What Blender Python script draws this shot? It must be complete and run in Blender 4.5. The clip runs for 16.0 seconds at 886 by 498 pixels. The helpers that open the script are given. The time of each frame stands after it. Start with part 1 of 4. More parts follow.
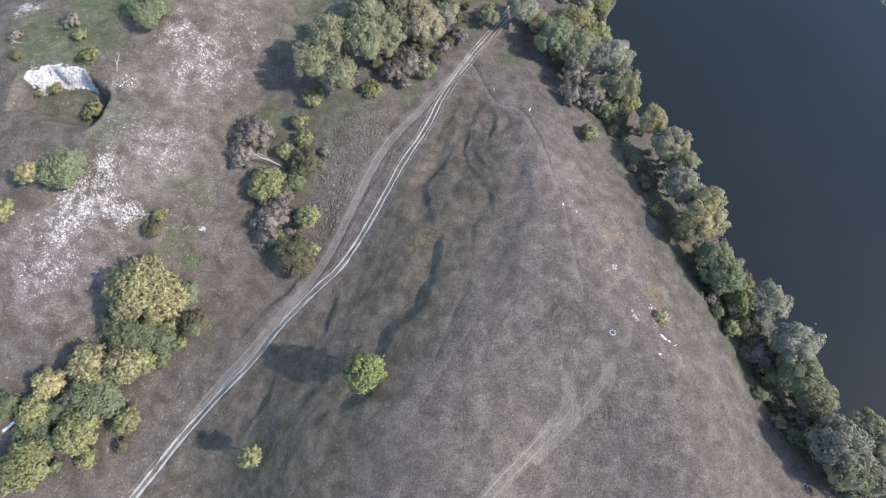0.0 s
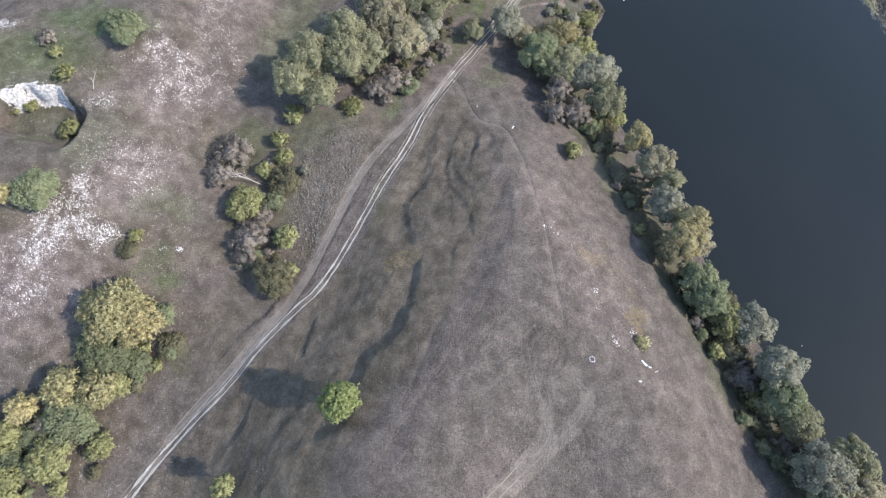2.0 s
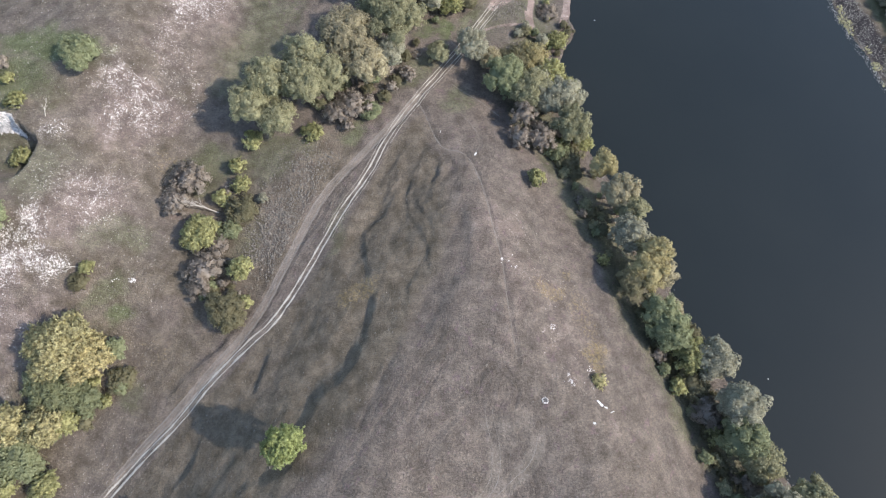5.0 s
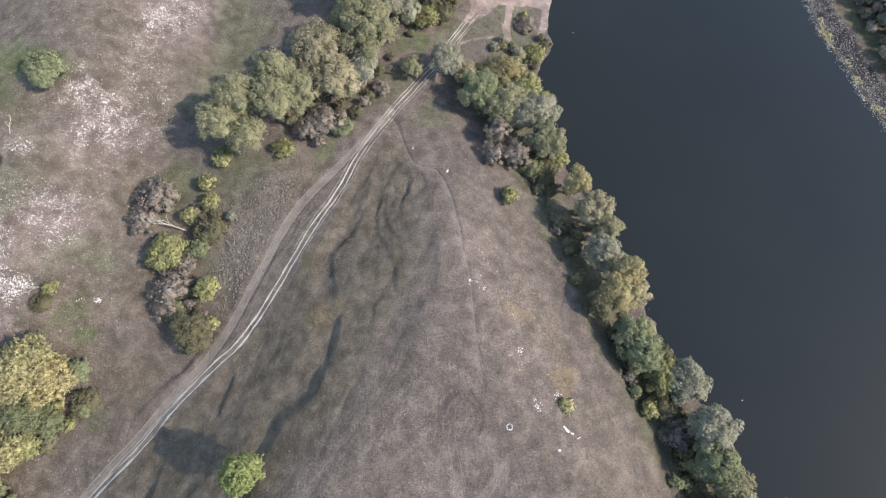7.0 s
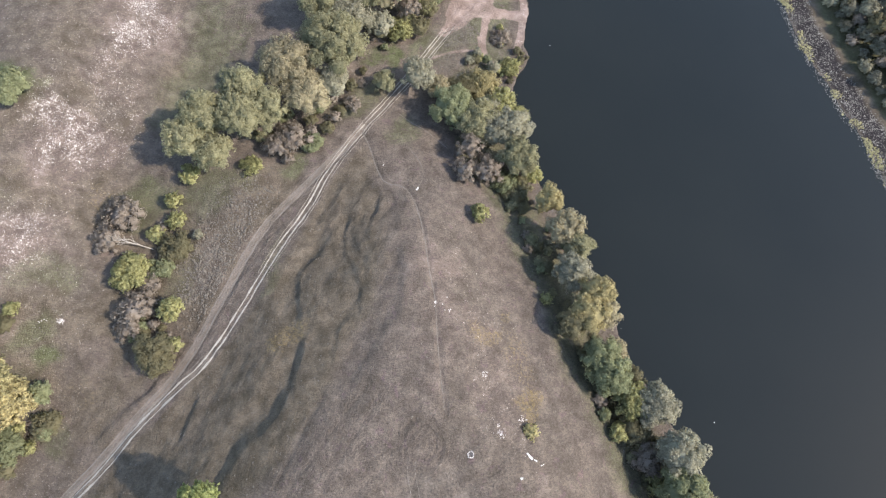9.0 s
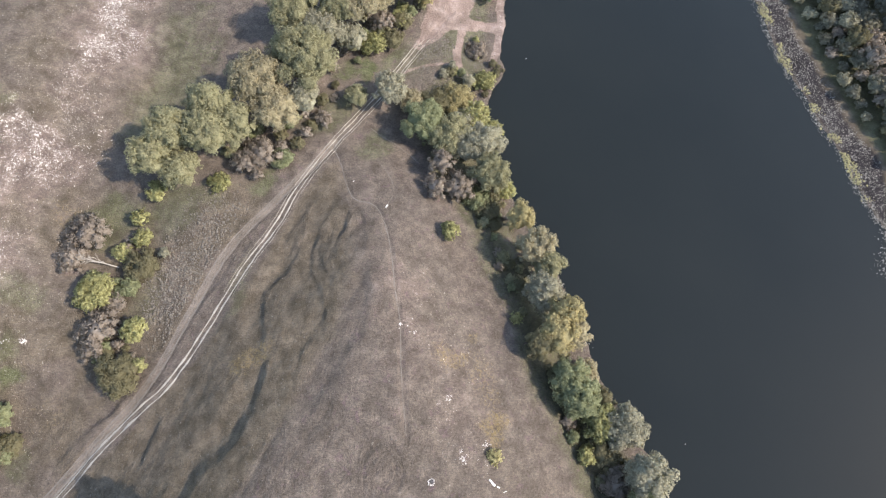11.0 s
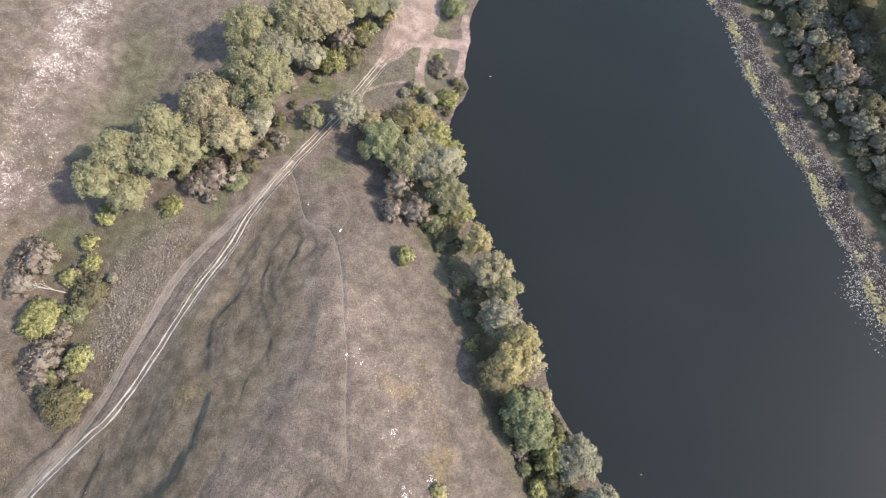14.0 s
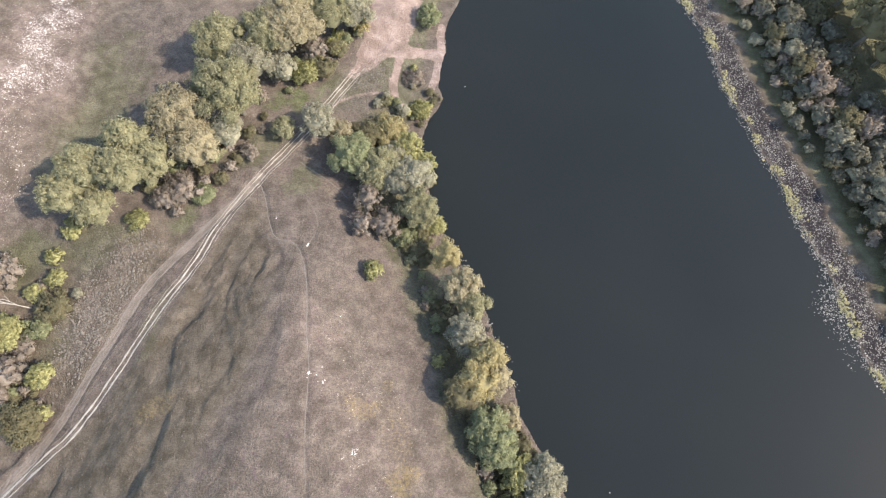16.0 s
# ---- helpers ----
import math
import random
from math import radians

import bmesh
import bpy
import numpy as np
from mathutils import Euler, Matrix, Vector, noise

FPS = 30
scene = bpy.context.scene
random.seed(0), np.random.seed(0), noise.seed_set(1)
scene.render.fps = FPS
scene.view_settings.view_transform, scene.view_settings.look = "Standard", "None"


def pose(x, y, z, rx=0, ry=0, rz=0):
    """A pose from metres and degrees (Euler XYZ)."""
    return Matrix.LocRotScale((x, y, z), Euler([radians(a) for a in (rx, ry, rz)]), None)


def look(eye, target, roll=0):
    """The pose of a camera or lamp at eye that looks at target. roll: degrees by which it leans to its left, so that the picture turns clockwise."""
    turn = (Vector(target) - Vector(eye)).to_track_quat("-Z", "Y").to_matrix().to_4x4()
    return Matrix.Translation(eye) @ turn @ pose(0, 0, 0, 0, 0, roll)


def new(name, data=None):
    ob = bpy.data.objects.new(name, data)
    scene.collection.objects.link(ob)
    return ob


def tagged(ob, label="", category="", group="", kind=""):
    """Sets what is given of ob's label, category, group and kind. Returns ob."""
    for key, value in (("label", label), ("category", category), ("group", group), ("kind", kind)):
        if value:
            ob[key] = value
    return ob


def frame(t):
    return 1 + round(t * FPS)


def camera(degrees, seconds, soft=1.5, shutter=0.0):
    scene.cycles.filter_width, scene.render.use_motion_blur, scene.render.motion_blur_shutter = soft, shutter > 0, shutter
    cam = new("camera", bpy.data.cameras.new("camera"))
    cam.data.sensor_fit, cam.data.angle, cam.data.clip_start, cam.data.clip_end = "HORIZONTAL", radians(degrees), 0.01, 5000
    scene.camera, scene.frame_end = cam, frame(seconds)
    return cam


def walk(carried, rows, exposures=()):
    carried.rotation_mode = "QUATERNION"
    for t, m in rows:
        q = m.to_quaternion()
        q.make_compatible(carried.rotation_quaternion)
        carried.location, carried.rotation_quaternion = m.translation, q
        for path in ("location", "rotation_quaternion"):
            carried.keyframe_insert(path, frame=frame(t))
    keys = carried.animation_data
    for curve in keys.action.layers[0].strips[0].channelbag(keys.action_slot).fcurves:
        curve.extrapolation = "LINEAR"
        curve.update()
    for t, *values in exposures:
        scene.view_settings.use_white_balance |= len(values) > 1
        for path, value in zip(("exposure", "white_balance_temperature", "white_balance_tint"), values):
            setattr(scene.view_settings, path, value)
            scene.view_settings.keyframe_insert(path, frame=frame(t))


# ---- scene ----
cam = camera(84.1, 16.0, soft=1.25)
EYE, PITCH = 135.09, -71.06
# the drone flies straight on, level, its gimbal held still: seconds, x, y
ROWS = [
    (0.0, 0.18, 0.04),
    (1.0, 2.52, 3.05),
    (2.0, 5.42, 6.01),
    (3.0, 8.75, 8.93),
    (4.0, 12.41, 11.81),
    (5.2, 17.30, 15.37),
    (6.5, 22.41, 18.87),
    (7.5, 26.58, 21.64),
    (8.5, 30.76, 24.37),
    (9.5, 34.93, 27.04),
    (10.5, 39.07, 29.66),
    (11.5, 43.17, 32.20),
    (12.5, 47.25, 34.65),
    (13.5, 51.33, 36.99),
    (14.5, 55.43, 39.20),
    (15.2, 58.56, 40.75),
    (16.0, 61.77, 42.20),
]
walk(cam, [(t, pose(x, y, EYE, 90 + PITCH, 0, 0)) for t, x, y in ROWS],
     [(0, 1.24, 6380, 9.6), (4, 1.26, 6790, 9.6), (8, 1.30, 7200, 10.7), (11.5, 1.42, 7520, 11.7), (16, 1.59, 7740, 12.3)])

# ---- light ----
SUN_ELEVATION, SUN_AZIMUTH = 38.0, -11.0          # degrees; azimuth from the x axis
sun_way = Vector((math.cos(radians(SUN_ELEVATION)) * math.cos(radians(SUN_AZIMUTH)),
                  math.cos(radians(SUN_ELEVATION)) * math.sin(radians(SUN_AZIMUTH)),
                  math.sin(radians(SUN_ELEVATION))))
sun_data = bpy.data.lights.new("sun", "SUN")
sun_data.energy, sun_data.angle, sun_data.color = 2.3, radians(1.0), (1.0, 0.955, 0.90)
sun = new("sun", sun_data)
sun.matrix_world = look(sun_way * 400, (0, 0, 0))

world = bpy.data.worlds.new("sky")
scene.world = world
world.use_nodes = True
wn = world.node_tree
sky = wn.nodes.new("ShaderNodeTexSky")
sky.sky_type, sky.sun_disc = "NISHITA", False
sky.sun_elevation, sky.sun_rotation = radians(SUN_ELEVATION), radians(90 - SUN_AZIMUTH)
sky.air_density, sky.dust_density = 1.0, 0.5
wn.links.new(sky.outputs["Color"], wn.nodes["Background"].inputs["Color"])
wn.nodes["Background"].inputs["Strength"].default_value = 0.15


# ---- numbers for land and noise ----
def lattice(ix, iy, seed):
    h = (ix * 374761393 + iy * 668265263 + seed * 974634777) & 0xFFFFFFFF
    h = ((h ^ (h >> 13)) * 1274126177) & 0xFFFFFFFF
    return ((h ^ (h >> 16)) & 0xFFFF) / 65535.0


def value_noise(x, y, seed=0):
    """Smooth noise from 0 to 1, one wave per unit."""
    x, y = np.asarray(x, float), np.asarray(y, float)
    ix, iy = np.floor(x).astype(np.int64), np.floor(y).astype(np.int64)
    u, v = x - ix, y - iy
    u, v = u * u * (3 - 2 * u), v * v * (3 - 2 * v)
    a, b = lattice(ix, iy, seed), lattice(ix + 1, iy, seed)
    c, d = lattice(ix, iy + 1, seed), lattice(ix + 1, iy + 1, seed)
    return (a * (1 - u) + b * u) * (1 - v) + (c * (1 - u) + d * u) * v


def fbm(x, y, scale, seed=0, octaves=4):
    """Layered noise, about -1 to 1; scale: metres of the widest wave."""
    total, weight, gain = 0.0, 0.0, 1.0
    for k in range(octaves):
        turn = 0.6 * k
        xr = (x * math.cos(turn) - y * math.sin(turn)) * 2 ** k / scale
        yr = (x * math.sin(turn) + y * math.cos(turn)) * 2 ** k / scale
        total = total + gain * (value_noise(xr, yr, seed + k) * 2 - 1)
        weight += gain
        gain *= 0.55
    return total / weight * 1.6


FIELDS = {}


def field(x, y, scale, seed):
    """Layered noise, worked out once for the whole ground."""
    if np.size(x) < 200000:
        return fbm(x, y, scale, seed)
    if (scale, seed) not in FIELDS:
        FIELDS[scale, seed] = fbm(x, y, scale, seed)
    return FIELDS[scale, seed]


def smooth(lo, hi, v):
    k = np.clip((v - lo) / (hi - lo), 0, 1)
    return k * k * (3 - 2 * k)


def rounded(points):
    """A polyline with its corners cut."""
    out = [points[0]]
    for (ax, ay), (bx, by) in zip(points, points[1:]):
        out += [(ax + (bx - ax) * k, ay + (by - ay) * k) for k in (0.25, 0.75)]
    return out + [points[-1]]


def line_distance(x, y, points):
    """Distance from a polyline, positive on its left, and the share of its length at the nearest place."""
    x, y = np.asarray(x, float), np.asarray(y, float)
    px, py = [q[0] for q in points], [q[1] for q in points]
    near = (x > min(px) - 25) & (x < max(px) + 25) & (y > min(py) - 25) & (y < max(py) + 25)
    if x.ndim and not near.all():
        far, share = np.full(x.shape, 500.0), np.zeros(x.shape)
        if near.any():
            far[near], share[near] = line_distance(x[near], y[near], points)
        return far, share
    best = np.full(np.shape(x), 1e9)
    side, share = np.ones(np.shape(x)), np.zeros(np.shape(x))
    lengths = [math.dist(a, b) for a, b in zip(points, points[1:])]
    whole, run = sum(lengths), 0.0
    for (ax, ay), (bx, by), ln in zip(points, points[1:], lengths):
        ux, uy = (bx - ax) / ln, (by - ay) / ln
        s = np.clip((x - ax) * ux + (y - ay) * uy, 0, ln)
        d = np.hypot(x - ax - s * ux, y - ay - s * uy)
        near = d < best
        best = np.where(near, d, best)
        side = np.where(near, np.sign(ux * (y - ay) - uy * (x - ax)), side)
        share = np.where(near, (run + s) / whole, share)
        run += ln
    return best * side, share


def blob(x, y, cx, cy, rx, ry, turn=0.0, rag=0.35, seed=5):
    """A soft patch, 1 inside, with a ragged edge."""
    c, s = math.cos(radians(turn)), math.sin(radians(turn))
    rags = rag * field(x, y, 6.0, seed)
    x, y = x + rag * 9 * field(x, y, 14.0, seed + 50), y + rag * 9 * field(x, y, 14.0, seed + 60)
    u, v = ((x - cx) * c + (y - cy) * s) / rx, (-(x - cx) * s + (y - cy) * c) / ry
    return smooth(1.45, 0.35, np.hypot(u, v) + rags)


# rises and hollows of the land: x, y, radius, height
VALLEY_HILLS = [(-104, 82, 26, 10.9), (-68, 10, 26, -4.2), (-92, 154, 26, 11.2), (-32, -14, 16, 7.2), (-104, 46, 16, 3.5), (-128, 106, 16, 8.8), (-56, -26, 16, -4.9), (-44, 130, 16, -3.2), (-80, 118, 16, 6.0), (-56, 82, 16, -3.9), (-32, 34, 16, -1.4), (-116, -2, 26, -3.4), (-32, 94, 16, 2.5), (-80, 70, 16, 3.4), (-128, 46, 16, 3.7), (-68, 46, 16, -0.8)]
SPUR_HILLS = [(16, 10, 26, 12.9), (28, 58, 16, 7.3), (16, -38, 26, 20.3), (76, 142, 42, -6.1), (52, -2, 16, 10.1), (76, 46, 16, -1.3), (4, 70, 16, -1.0), (40, 34, 16, 4.2), (64, -38, 16, 6.5), (28, -14, 16, -7.1), (88, -2, 16, -4.3), (52, 70, 16, -6.0), (28, 82, 16, 4.9), (4, 46, 16, 3.9), (-8, -2, 16, 4.9), (-20, 154, 16, 2.2), (40, 106, 16, -2.9), (88, 22, 16, -5.2)]

# banks of the river: x of the water's edge at each y
NEAR_Y = [-60, -30, -7, 3, 12, 20, 29, 43, 57, 70, 83, 90, 98, 106, 116, 126, 133, 140, 144.6, 156, 168, 176, 185, 200]
NEAR_X = [144, 124, 107, 100.5, 95.5, 94, 89, 81.5, 79, 73.5, 67, 63, 60, 57.5, 54, 55, 57.3, 61.4, 60, 62.2, 62.6, 65.5, 69.5, 72]
FAR_Y = [-60, 0, 30, 48, 59, 70, 83, 95, 107, 120, 135, 150, 166, 180, 200, 230]
FAR_X = [215, 193, 186, 180, 175, 173.5, 172.5, 168, 165.5, 161.5, 157.3, 153.8, 151.9, 146.3, 142, 139]

ROAD_RUT = rounded([(-100, -55), (-82, -29), (-75, -18.4), (-68, -8.1), (-62, -0.3), (-55.6, 6.8), (-48.9, 13.8), (-42.3, 23.3), (-33.7, 32.8),
                    (-27.7, 37.5), (-22, 46.6), (-16.3, 58.5), (-11.1, 70.3), (-5.5, 79.6), (1.2, 95.1), (8.4, 107.6), (16.1, 118.9),
                    (22.9, 128.5), (27.4, 136), (33, 144.8), (37.1, 151), (44, 161)])
ROAD_WORN = rounded([(-63, 0.5), (-56, 9.4), (-49.4, 16.8), (-42.6, 26.3), (-35.4, 34.5), (-29.8, 43.8), (-25, 55.6), (-20.1, 68.8), (-13.9, 79),
                     (-5.6, 88.9), (3, 99.6), (9, 108.5)])
FOOTPATH = rounded([(8.4, 107), (11.3, 101.4), (13.6, 93.5), (16.6, 87.5), (21.8, 87), (24.8, 82.6), (27.6, 73), (29.6, 59.5), (31.2, 51),
                    (31.7, 40.5), (32.5, 33.5), (33.4, 26.5)])
SIDE_PATH = rounded([(25.6, 85.5), (27.6, 91), (25.9, 97), (22.5, 101.5)])
HILL_TRACK = rounded([(-6, -34), (5, -18.5), (12.1, -11.8), (15.7, -8.9), (19.5, -5.8), (22.7, -2.6), (25.9, 0.9), (27.2, 3.5), (27.5, 7.6), (27.2, 11.1), (26.3, 15), (26.5, 18)])
HILL_FORK = rounded([(19.4, -7.4), (23.8, -3.7), (27.7, -0.2), (30.8, 2.7), (34, 5), (36.1, 8.2), (36.6, 11.7), (35, 16)])
CLAY_MAIN = rounded([(33, 145.5), (35.3, 149.1), (38.3, 154.4), (42.1, 161.7), (44.8, 168.5), (45.9, 174.6), (46.5, 182), (47, 192)])
CLAY_ARM = rounded([(44, 156), (47, 156.5), (52.4, 157.8), (58, 157), (60.6, 157)])
CLAY_BRANCH = rounded([(49.6, 158.8), (47.5, 152.9), (45.8, 146), (45.1, 139.7), (46.7, 136.9)])
CLAY_LINK = rounded([(44.5, 140.6), (37.5, 139.2), (31.5, 136.9), (27.3, 133.7)])
BEACH = rounded([(61.2, 169), (61, 161.8), (60.3, 153.7), (59.2, 146.8), (57.4, 142.4)])
COVE = rounded([(46.7, 136.9), (50, 136), (52.7, 134.7), (53.6, 131.7)])
NORTH_PATH = rounded([(19.2, 114.1), (22.7, 111.4), (26.9, 109), (31.4, 105.4), (34.5, 102.1)])
TREADS = [rounded([(16, 32.2), (12.8, 28.4), (10.4, 24.8), (7.1, 19.8), (4.5, 16.2), (2.6, 14.1), (-1, 7.5), (-5, 2)]),
          rounded([(21.4, 16.9), (17.4, 13.5), (13.6, 9.9), (11, 7.5)]),
          rounded([(37.4, 3.5), (38.9, 0.7), (40.9, -2), (44.5, -6.9), (45.9, -10.1)]),
          rounded([(6.4, 29.8), (2.3, 22.3), (-1.6, 11.7)]),
          rounded([(20, 32), (14, 22), (8, 12)])]
SLIPS = [  # slumped steps on the shaded flank, running south: line, drop, reach, softness
    (rounded([(3.1, 76), (2.5, 70), (0.5, 66.3), (-2.8, 63.4), (-4.4, 59.8), (-2.4, 53.6), (-1.3, 44)]), 0.95, 4.0, 1.5),
    (rounded([(8.9, 79), (7, 73.5), (6.6, 66.3), (9.9, 62.6), (11.8, 57.9), (12.6, 53.6), (12.4, 50.9), (13.7, 47)]), 0.8, 2.6, 0.8),
    (rounded([(22.3, 70), (22.7, 61.9), (23.1, 56.1), (22.3, 49.9), (20.4, 44.8), (16.8, 39.3), (14.5, 33.9), (9, 28)]), 1.0, 7.0, 2.3),
    (rounded([(11.6, 49.5), (9, 44.6), (8.2, 40.6), (7.2, 35)]), 0.7, 2.6, 0.8),
    (rounded([(0, 50), (0, 45.3), (0.3, 39.5), (-1.2, 35.2), (-2.6, 29), (-6.8, 23.9), (-10, 20.6), (-13.6, 15.3), (-14.5, 8.9), (-17.7, 3.5), (-25.4, 0.6), (-30, -5)]), 1.65, 4.0, 2.3),
    (rounded([(-26, 30.5), (-27.8, 27.6), (-28.9, 25.2), (-29, 19)]), 0.9, 3.0, 1.2),
    (rounded([(-39.5, 10), (-40.8, 7.5), (-42.3, 3.6), (-46.1, -1.5), (-49, -7)]), 0.7, 4.0, 1.6),
    (rounded([(-22, 16), (-25, 10), (-31, 5), (-34, -3)]), 0.6, 4.0, 1.6),
    (rounded([(16.6, 86), (15.2, 81.2), (13.6, 74.5)]), 0.75, 2.6, 0.8),
    (rounded([(18.4, 86.5), (20, 82), (20.8, 75)]), 0.5, 2.4, 0.7),
    (rounded([(3.6, 82), (1.8, 74.8), (-0.2, 70)]), 0.7, 3.0, 0.9),
    (rounded([(10.2, 76.5), (8.9, 69.2), (12.4, 65), (14, 60)]), 0.6, 2.6, 0.8),
    (rounded([(13, 90), (9.1, 82.5), (7.4, 76)]), 0.55, 2.6, 0.8),
    (rounded([(5.4, 89.5), (0.9, 79.7), (-1.6, 73)]), 0.5, 3.0, 0.9),
    (rounded([(-13, 60), (-14, 50), (-18, 40), (-22, 31)]), 0.5, 5.0, 1.8),
    (rounded([(-5, 82), (-9, 77.5), (-11.8, 75.2), (-15.2, 71.6), (-17.7, 65.7), (-19.7, 62.7), (-24, 54)]), 0.45, 1.8, 0.4),
    (rounded([(-33, 43), (-35.3, 40), (-38.9, 35.7), (-44.4, 30), (-49.4, 24.2), (-56, 16)]), 0.6, 2.2, 0.5),
]


def near_x(y):
    return np.interp(y, NEAR_Y, NEAR_X) + np.where(y < -60, (-60 - y) * 0.7, 0) + 0.7 * fbm(y, 0 * y, 9.0, 41)


def far_x(y):
    return np.interp(y, FAR_Y, FAR_X) + np.where(y < -60, (-60 - y) * 0.5, 0) + 0.9 * fbm(y, 0 * y + 9, 11.0, 42)


def land(x, y):
    """The wide forms of the land, without the river."""
    z = 8.0 + 0 * x
    for u, v, r, a in VALLEY_HILLS + SPUR_HILLS:
        z = z + a * np.exp(-((x - u) ** 2 + (y - v) ** 2) / (2 * r * r))
    return z


PIT = (-105.6, 80.8, 13.8, 11.4)


def pit_depth(x, y):
    """How far the chalk pit is sunk, and its wall as 0 to 1."""
    cx, cy, rx, ry = PIT
    rho = np.hypot((x - cx) / rx, (y - cy) / ry) + 0.045 * fbm(x, y, 4.0, 77) + 0.07 * fbm(x, y, 2.6, 78, 2) * smooth(0.2, 0.7, (y - cy) / ry)
    opening = smooth(-0.62, 0.0, ((y - cy) / ry) + 0.42 * ((x - cx) / rx))
    foot = 0.91 - 0.09 * smooth(0.3, 0.9, (y - cy) / ry)
    sunk = smooth(1.02, foot, rho) * opening
    wall = smooth(1.10, 1.0, rho) * smooth(foot - 0.07, foot + 0.03, rho) * opening
    return sunk, wall


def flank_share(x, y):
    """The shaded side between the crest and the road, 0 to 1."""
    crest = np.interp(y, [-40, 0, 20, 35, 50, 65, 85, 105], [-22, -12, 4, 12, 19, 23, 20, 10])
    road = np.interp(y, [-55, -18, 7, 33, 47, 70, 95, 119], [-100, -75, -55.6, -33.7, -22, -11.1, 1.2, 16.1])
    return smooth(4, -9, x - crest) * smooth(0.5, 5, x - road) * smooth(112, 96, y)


def ground_height(x, y):
    x, y = np.asarray(x, float), np.asarray(y, float)
    z = land(x, y)
    uneven = np.clip(0.62 + 0.26 * fbm(x, y, 6.0, 14, 3), 0.25, 1.0)
    for line, drop, reach, soft in SLIPS:
        d, s = line_distance(x, y, line)
        ends = smooth(0, 0.18, s) * smooth(1, 0.82, s)
        d = d + 0.85 * fbm(x, y, 4.6, 13, 4)
        # lines run south, so the west flank lies on their right
        z = z - drop * uneven * smooth(0.4 * soft, -0.9 * soft, d) * smooth(-reach * 2.2, -soft, d) * ends
    z = z + 0.35 * fbm(x, y, 13.0, 3) + 0.13 * fbm(x, y, 4.5, 4, 3) + 0.05 * fbm(x, y, 1.5, 8, 2)
    # long slumped folds along the shaded flank
    flank = flank_share(x, y)
    u, v = x * 0.924 - y * 0.382, x * 0.382 + y * 0.924
    z = z + flank * (0.33 * fbm(u + 2.0 * fbm(x, y, 9, 15), v * 0.30, 6.5, 16, 3) + 0.10 * fbm(u, v * 0.45, 2.4, 18, 3))
    # broad slumps below the crest
    z = z + 0.34 * fbm(u, v * 0.35, 3.2, 17, 2) * blob(x, y, 15, 76, 11, 13, 20)
    z = z - 6.2 * pit_depth(x, y)[0]
    # sheep treads on the hill
    for cx, cy, r in ((28.6, 20.5, 7.5), (33, 0.2, 5.5)):
        d = np.hypot(x - cx, (y - cy) * 0.8)
        z = z + 0.15 * np.sin(d * 4.2 + 2 * fbm(x, y, 4, 9)) * smooth(r, r * 0.5, d)
    d, _ = line_distance(x, y, ROAD_RUT)
    z = z - 0.16 * smooth(1.6, 0.6, np.abs(d))
    d, _ = line_distance(x, y, ROAD_WORN)
    z = z - 0.30 * smooth(1.9, 1.1, np.abs(d))
    d, _ = line_distance(x, y, FOOTPATH)
    z = z - 0.28 * smooth(0.9, 0.2, np.abs(d))
    for line in TREADS:
        d, _ = line_distance(x, y, line)
        z = z - 0.16 * smooth(0.8, 0.1, np.abs(d + 0.4 * fbm(x, y, 5, 44)))
    d, _ = line_distance(x, y, SIDE_PATH)
    z = z - 0.15 * smooth(0.8, 0.2, np.abs(d))
    west, east = (near_x(y) - x) * 0.85, (x - far_x(y)) * 0.85
    shore = smooth(3.5, 18.0, west)
    zw = 0.12 + 0.06 * np.clip(west, 0, 9) + (z - 0.3) * shore
    ze = 0.12 + 0.10 * np.clip(east, 0, 40) + 0.4 * fbm(x, y, 9.0, 6) * smooth(0, 8, east)
    bed = np.maximum(-2.5, 0.3 * np.maximum(west, east))
    return np.where(west > 0, zw, np.where(east > 0, ze, bed))


def ground_at(x, y):
    return float(ground_height(np.array([x]), np.array([y]))[0])


# ---- materials ----
def material(name):
    m = bpy.data.materials.new(name)
    m.use_nodes = True
    nt = m.node_tree
    return m, nt, nt.nodes["Principled BSDF"]


def node(nt, kind, **values):
    n = nt.nodes.new(kind)
    for key, value in values.items():
        n.inputs[key].default_value = value
    return n


def noise_node(nt, scale, detail=4.0, rough=0.6, coords=None, distortion=0.0):
    n = node(nt, "ShaderNodeTexNoise", Scale=scale, Detail=detail, Roughness=rough, Distortion=distortion)
    if coords:
        nt.links.new(coords, n.inputs["Vector"])
    return n.outputs["Fac"]


def ramp(nt, value, *stops):
    n = nt.nodes.new("ShaderNodeValToRGB")
    while len(n.color_ramp.elements) < len(stops):
        n.color_ramp.elements.new(0.5)
    for e, (at, colour) in zip(n.color_ramp.elements, stops):
        e.position = at
        e.color = (*colour, 1) if len(colour) == 3 else colour
    nt.links.new(value, n.inputs["Fac"])
    return n.outputs["Color"]


def mixed(nt, factor, a, b, mode="MIX"):
    n = nt.nodes.new("ShaderNodeMix")
    n.data_type, n.blend_type = "RGBA", mode
    for value, socket in ((factor, n.inputs[0]), (a, n.inputs[6]), (b, n.inputs[7])):
        if isinstance(value, (int, float)):
            socket.default_value = value
        elif isinstance(value, tuple):
            socket.default_value = (*value, 1)
        else:
            nt.links.new(value, socket)
    return n.outputs[2]


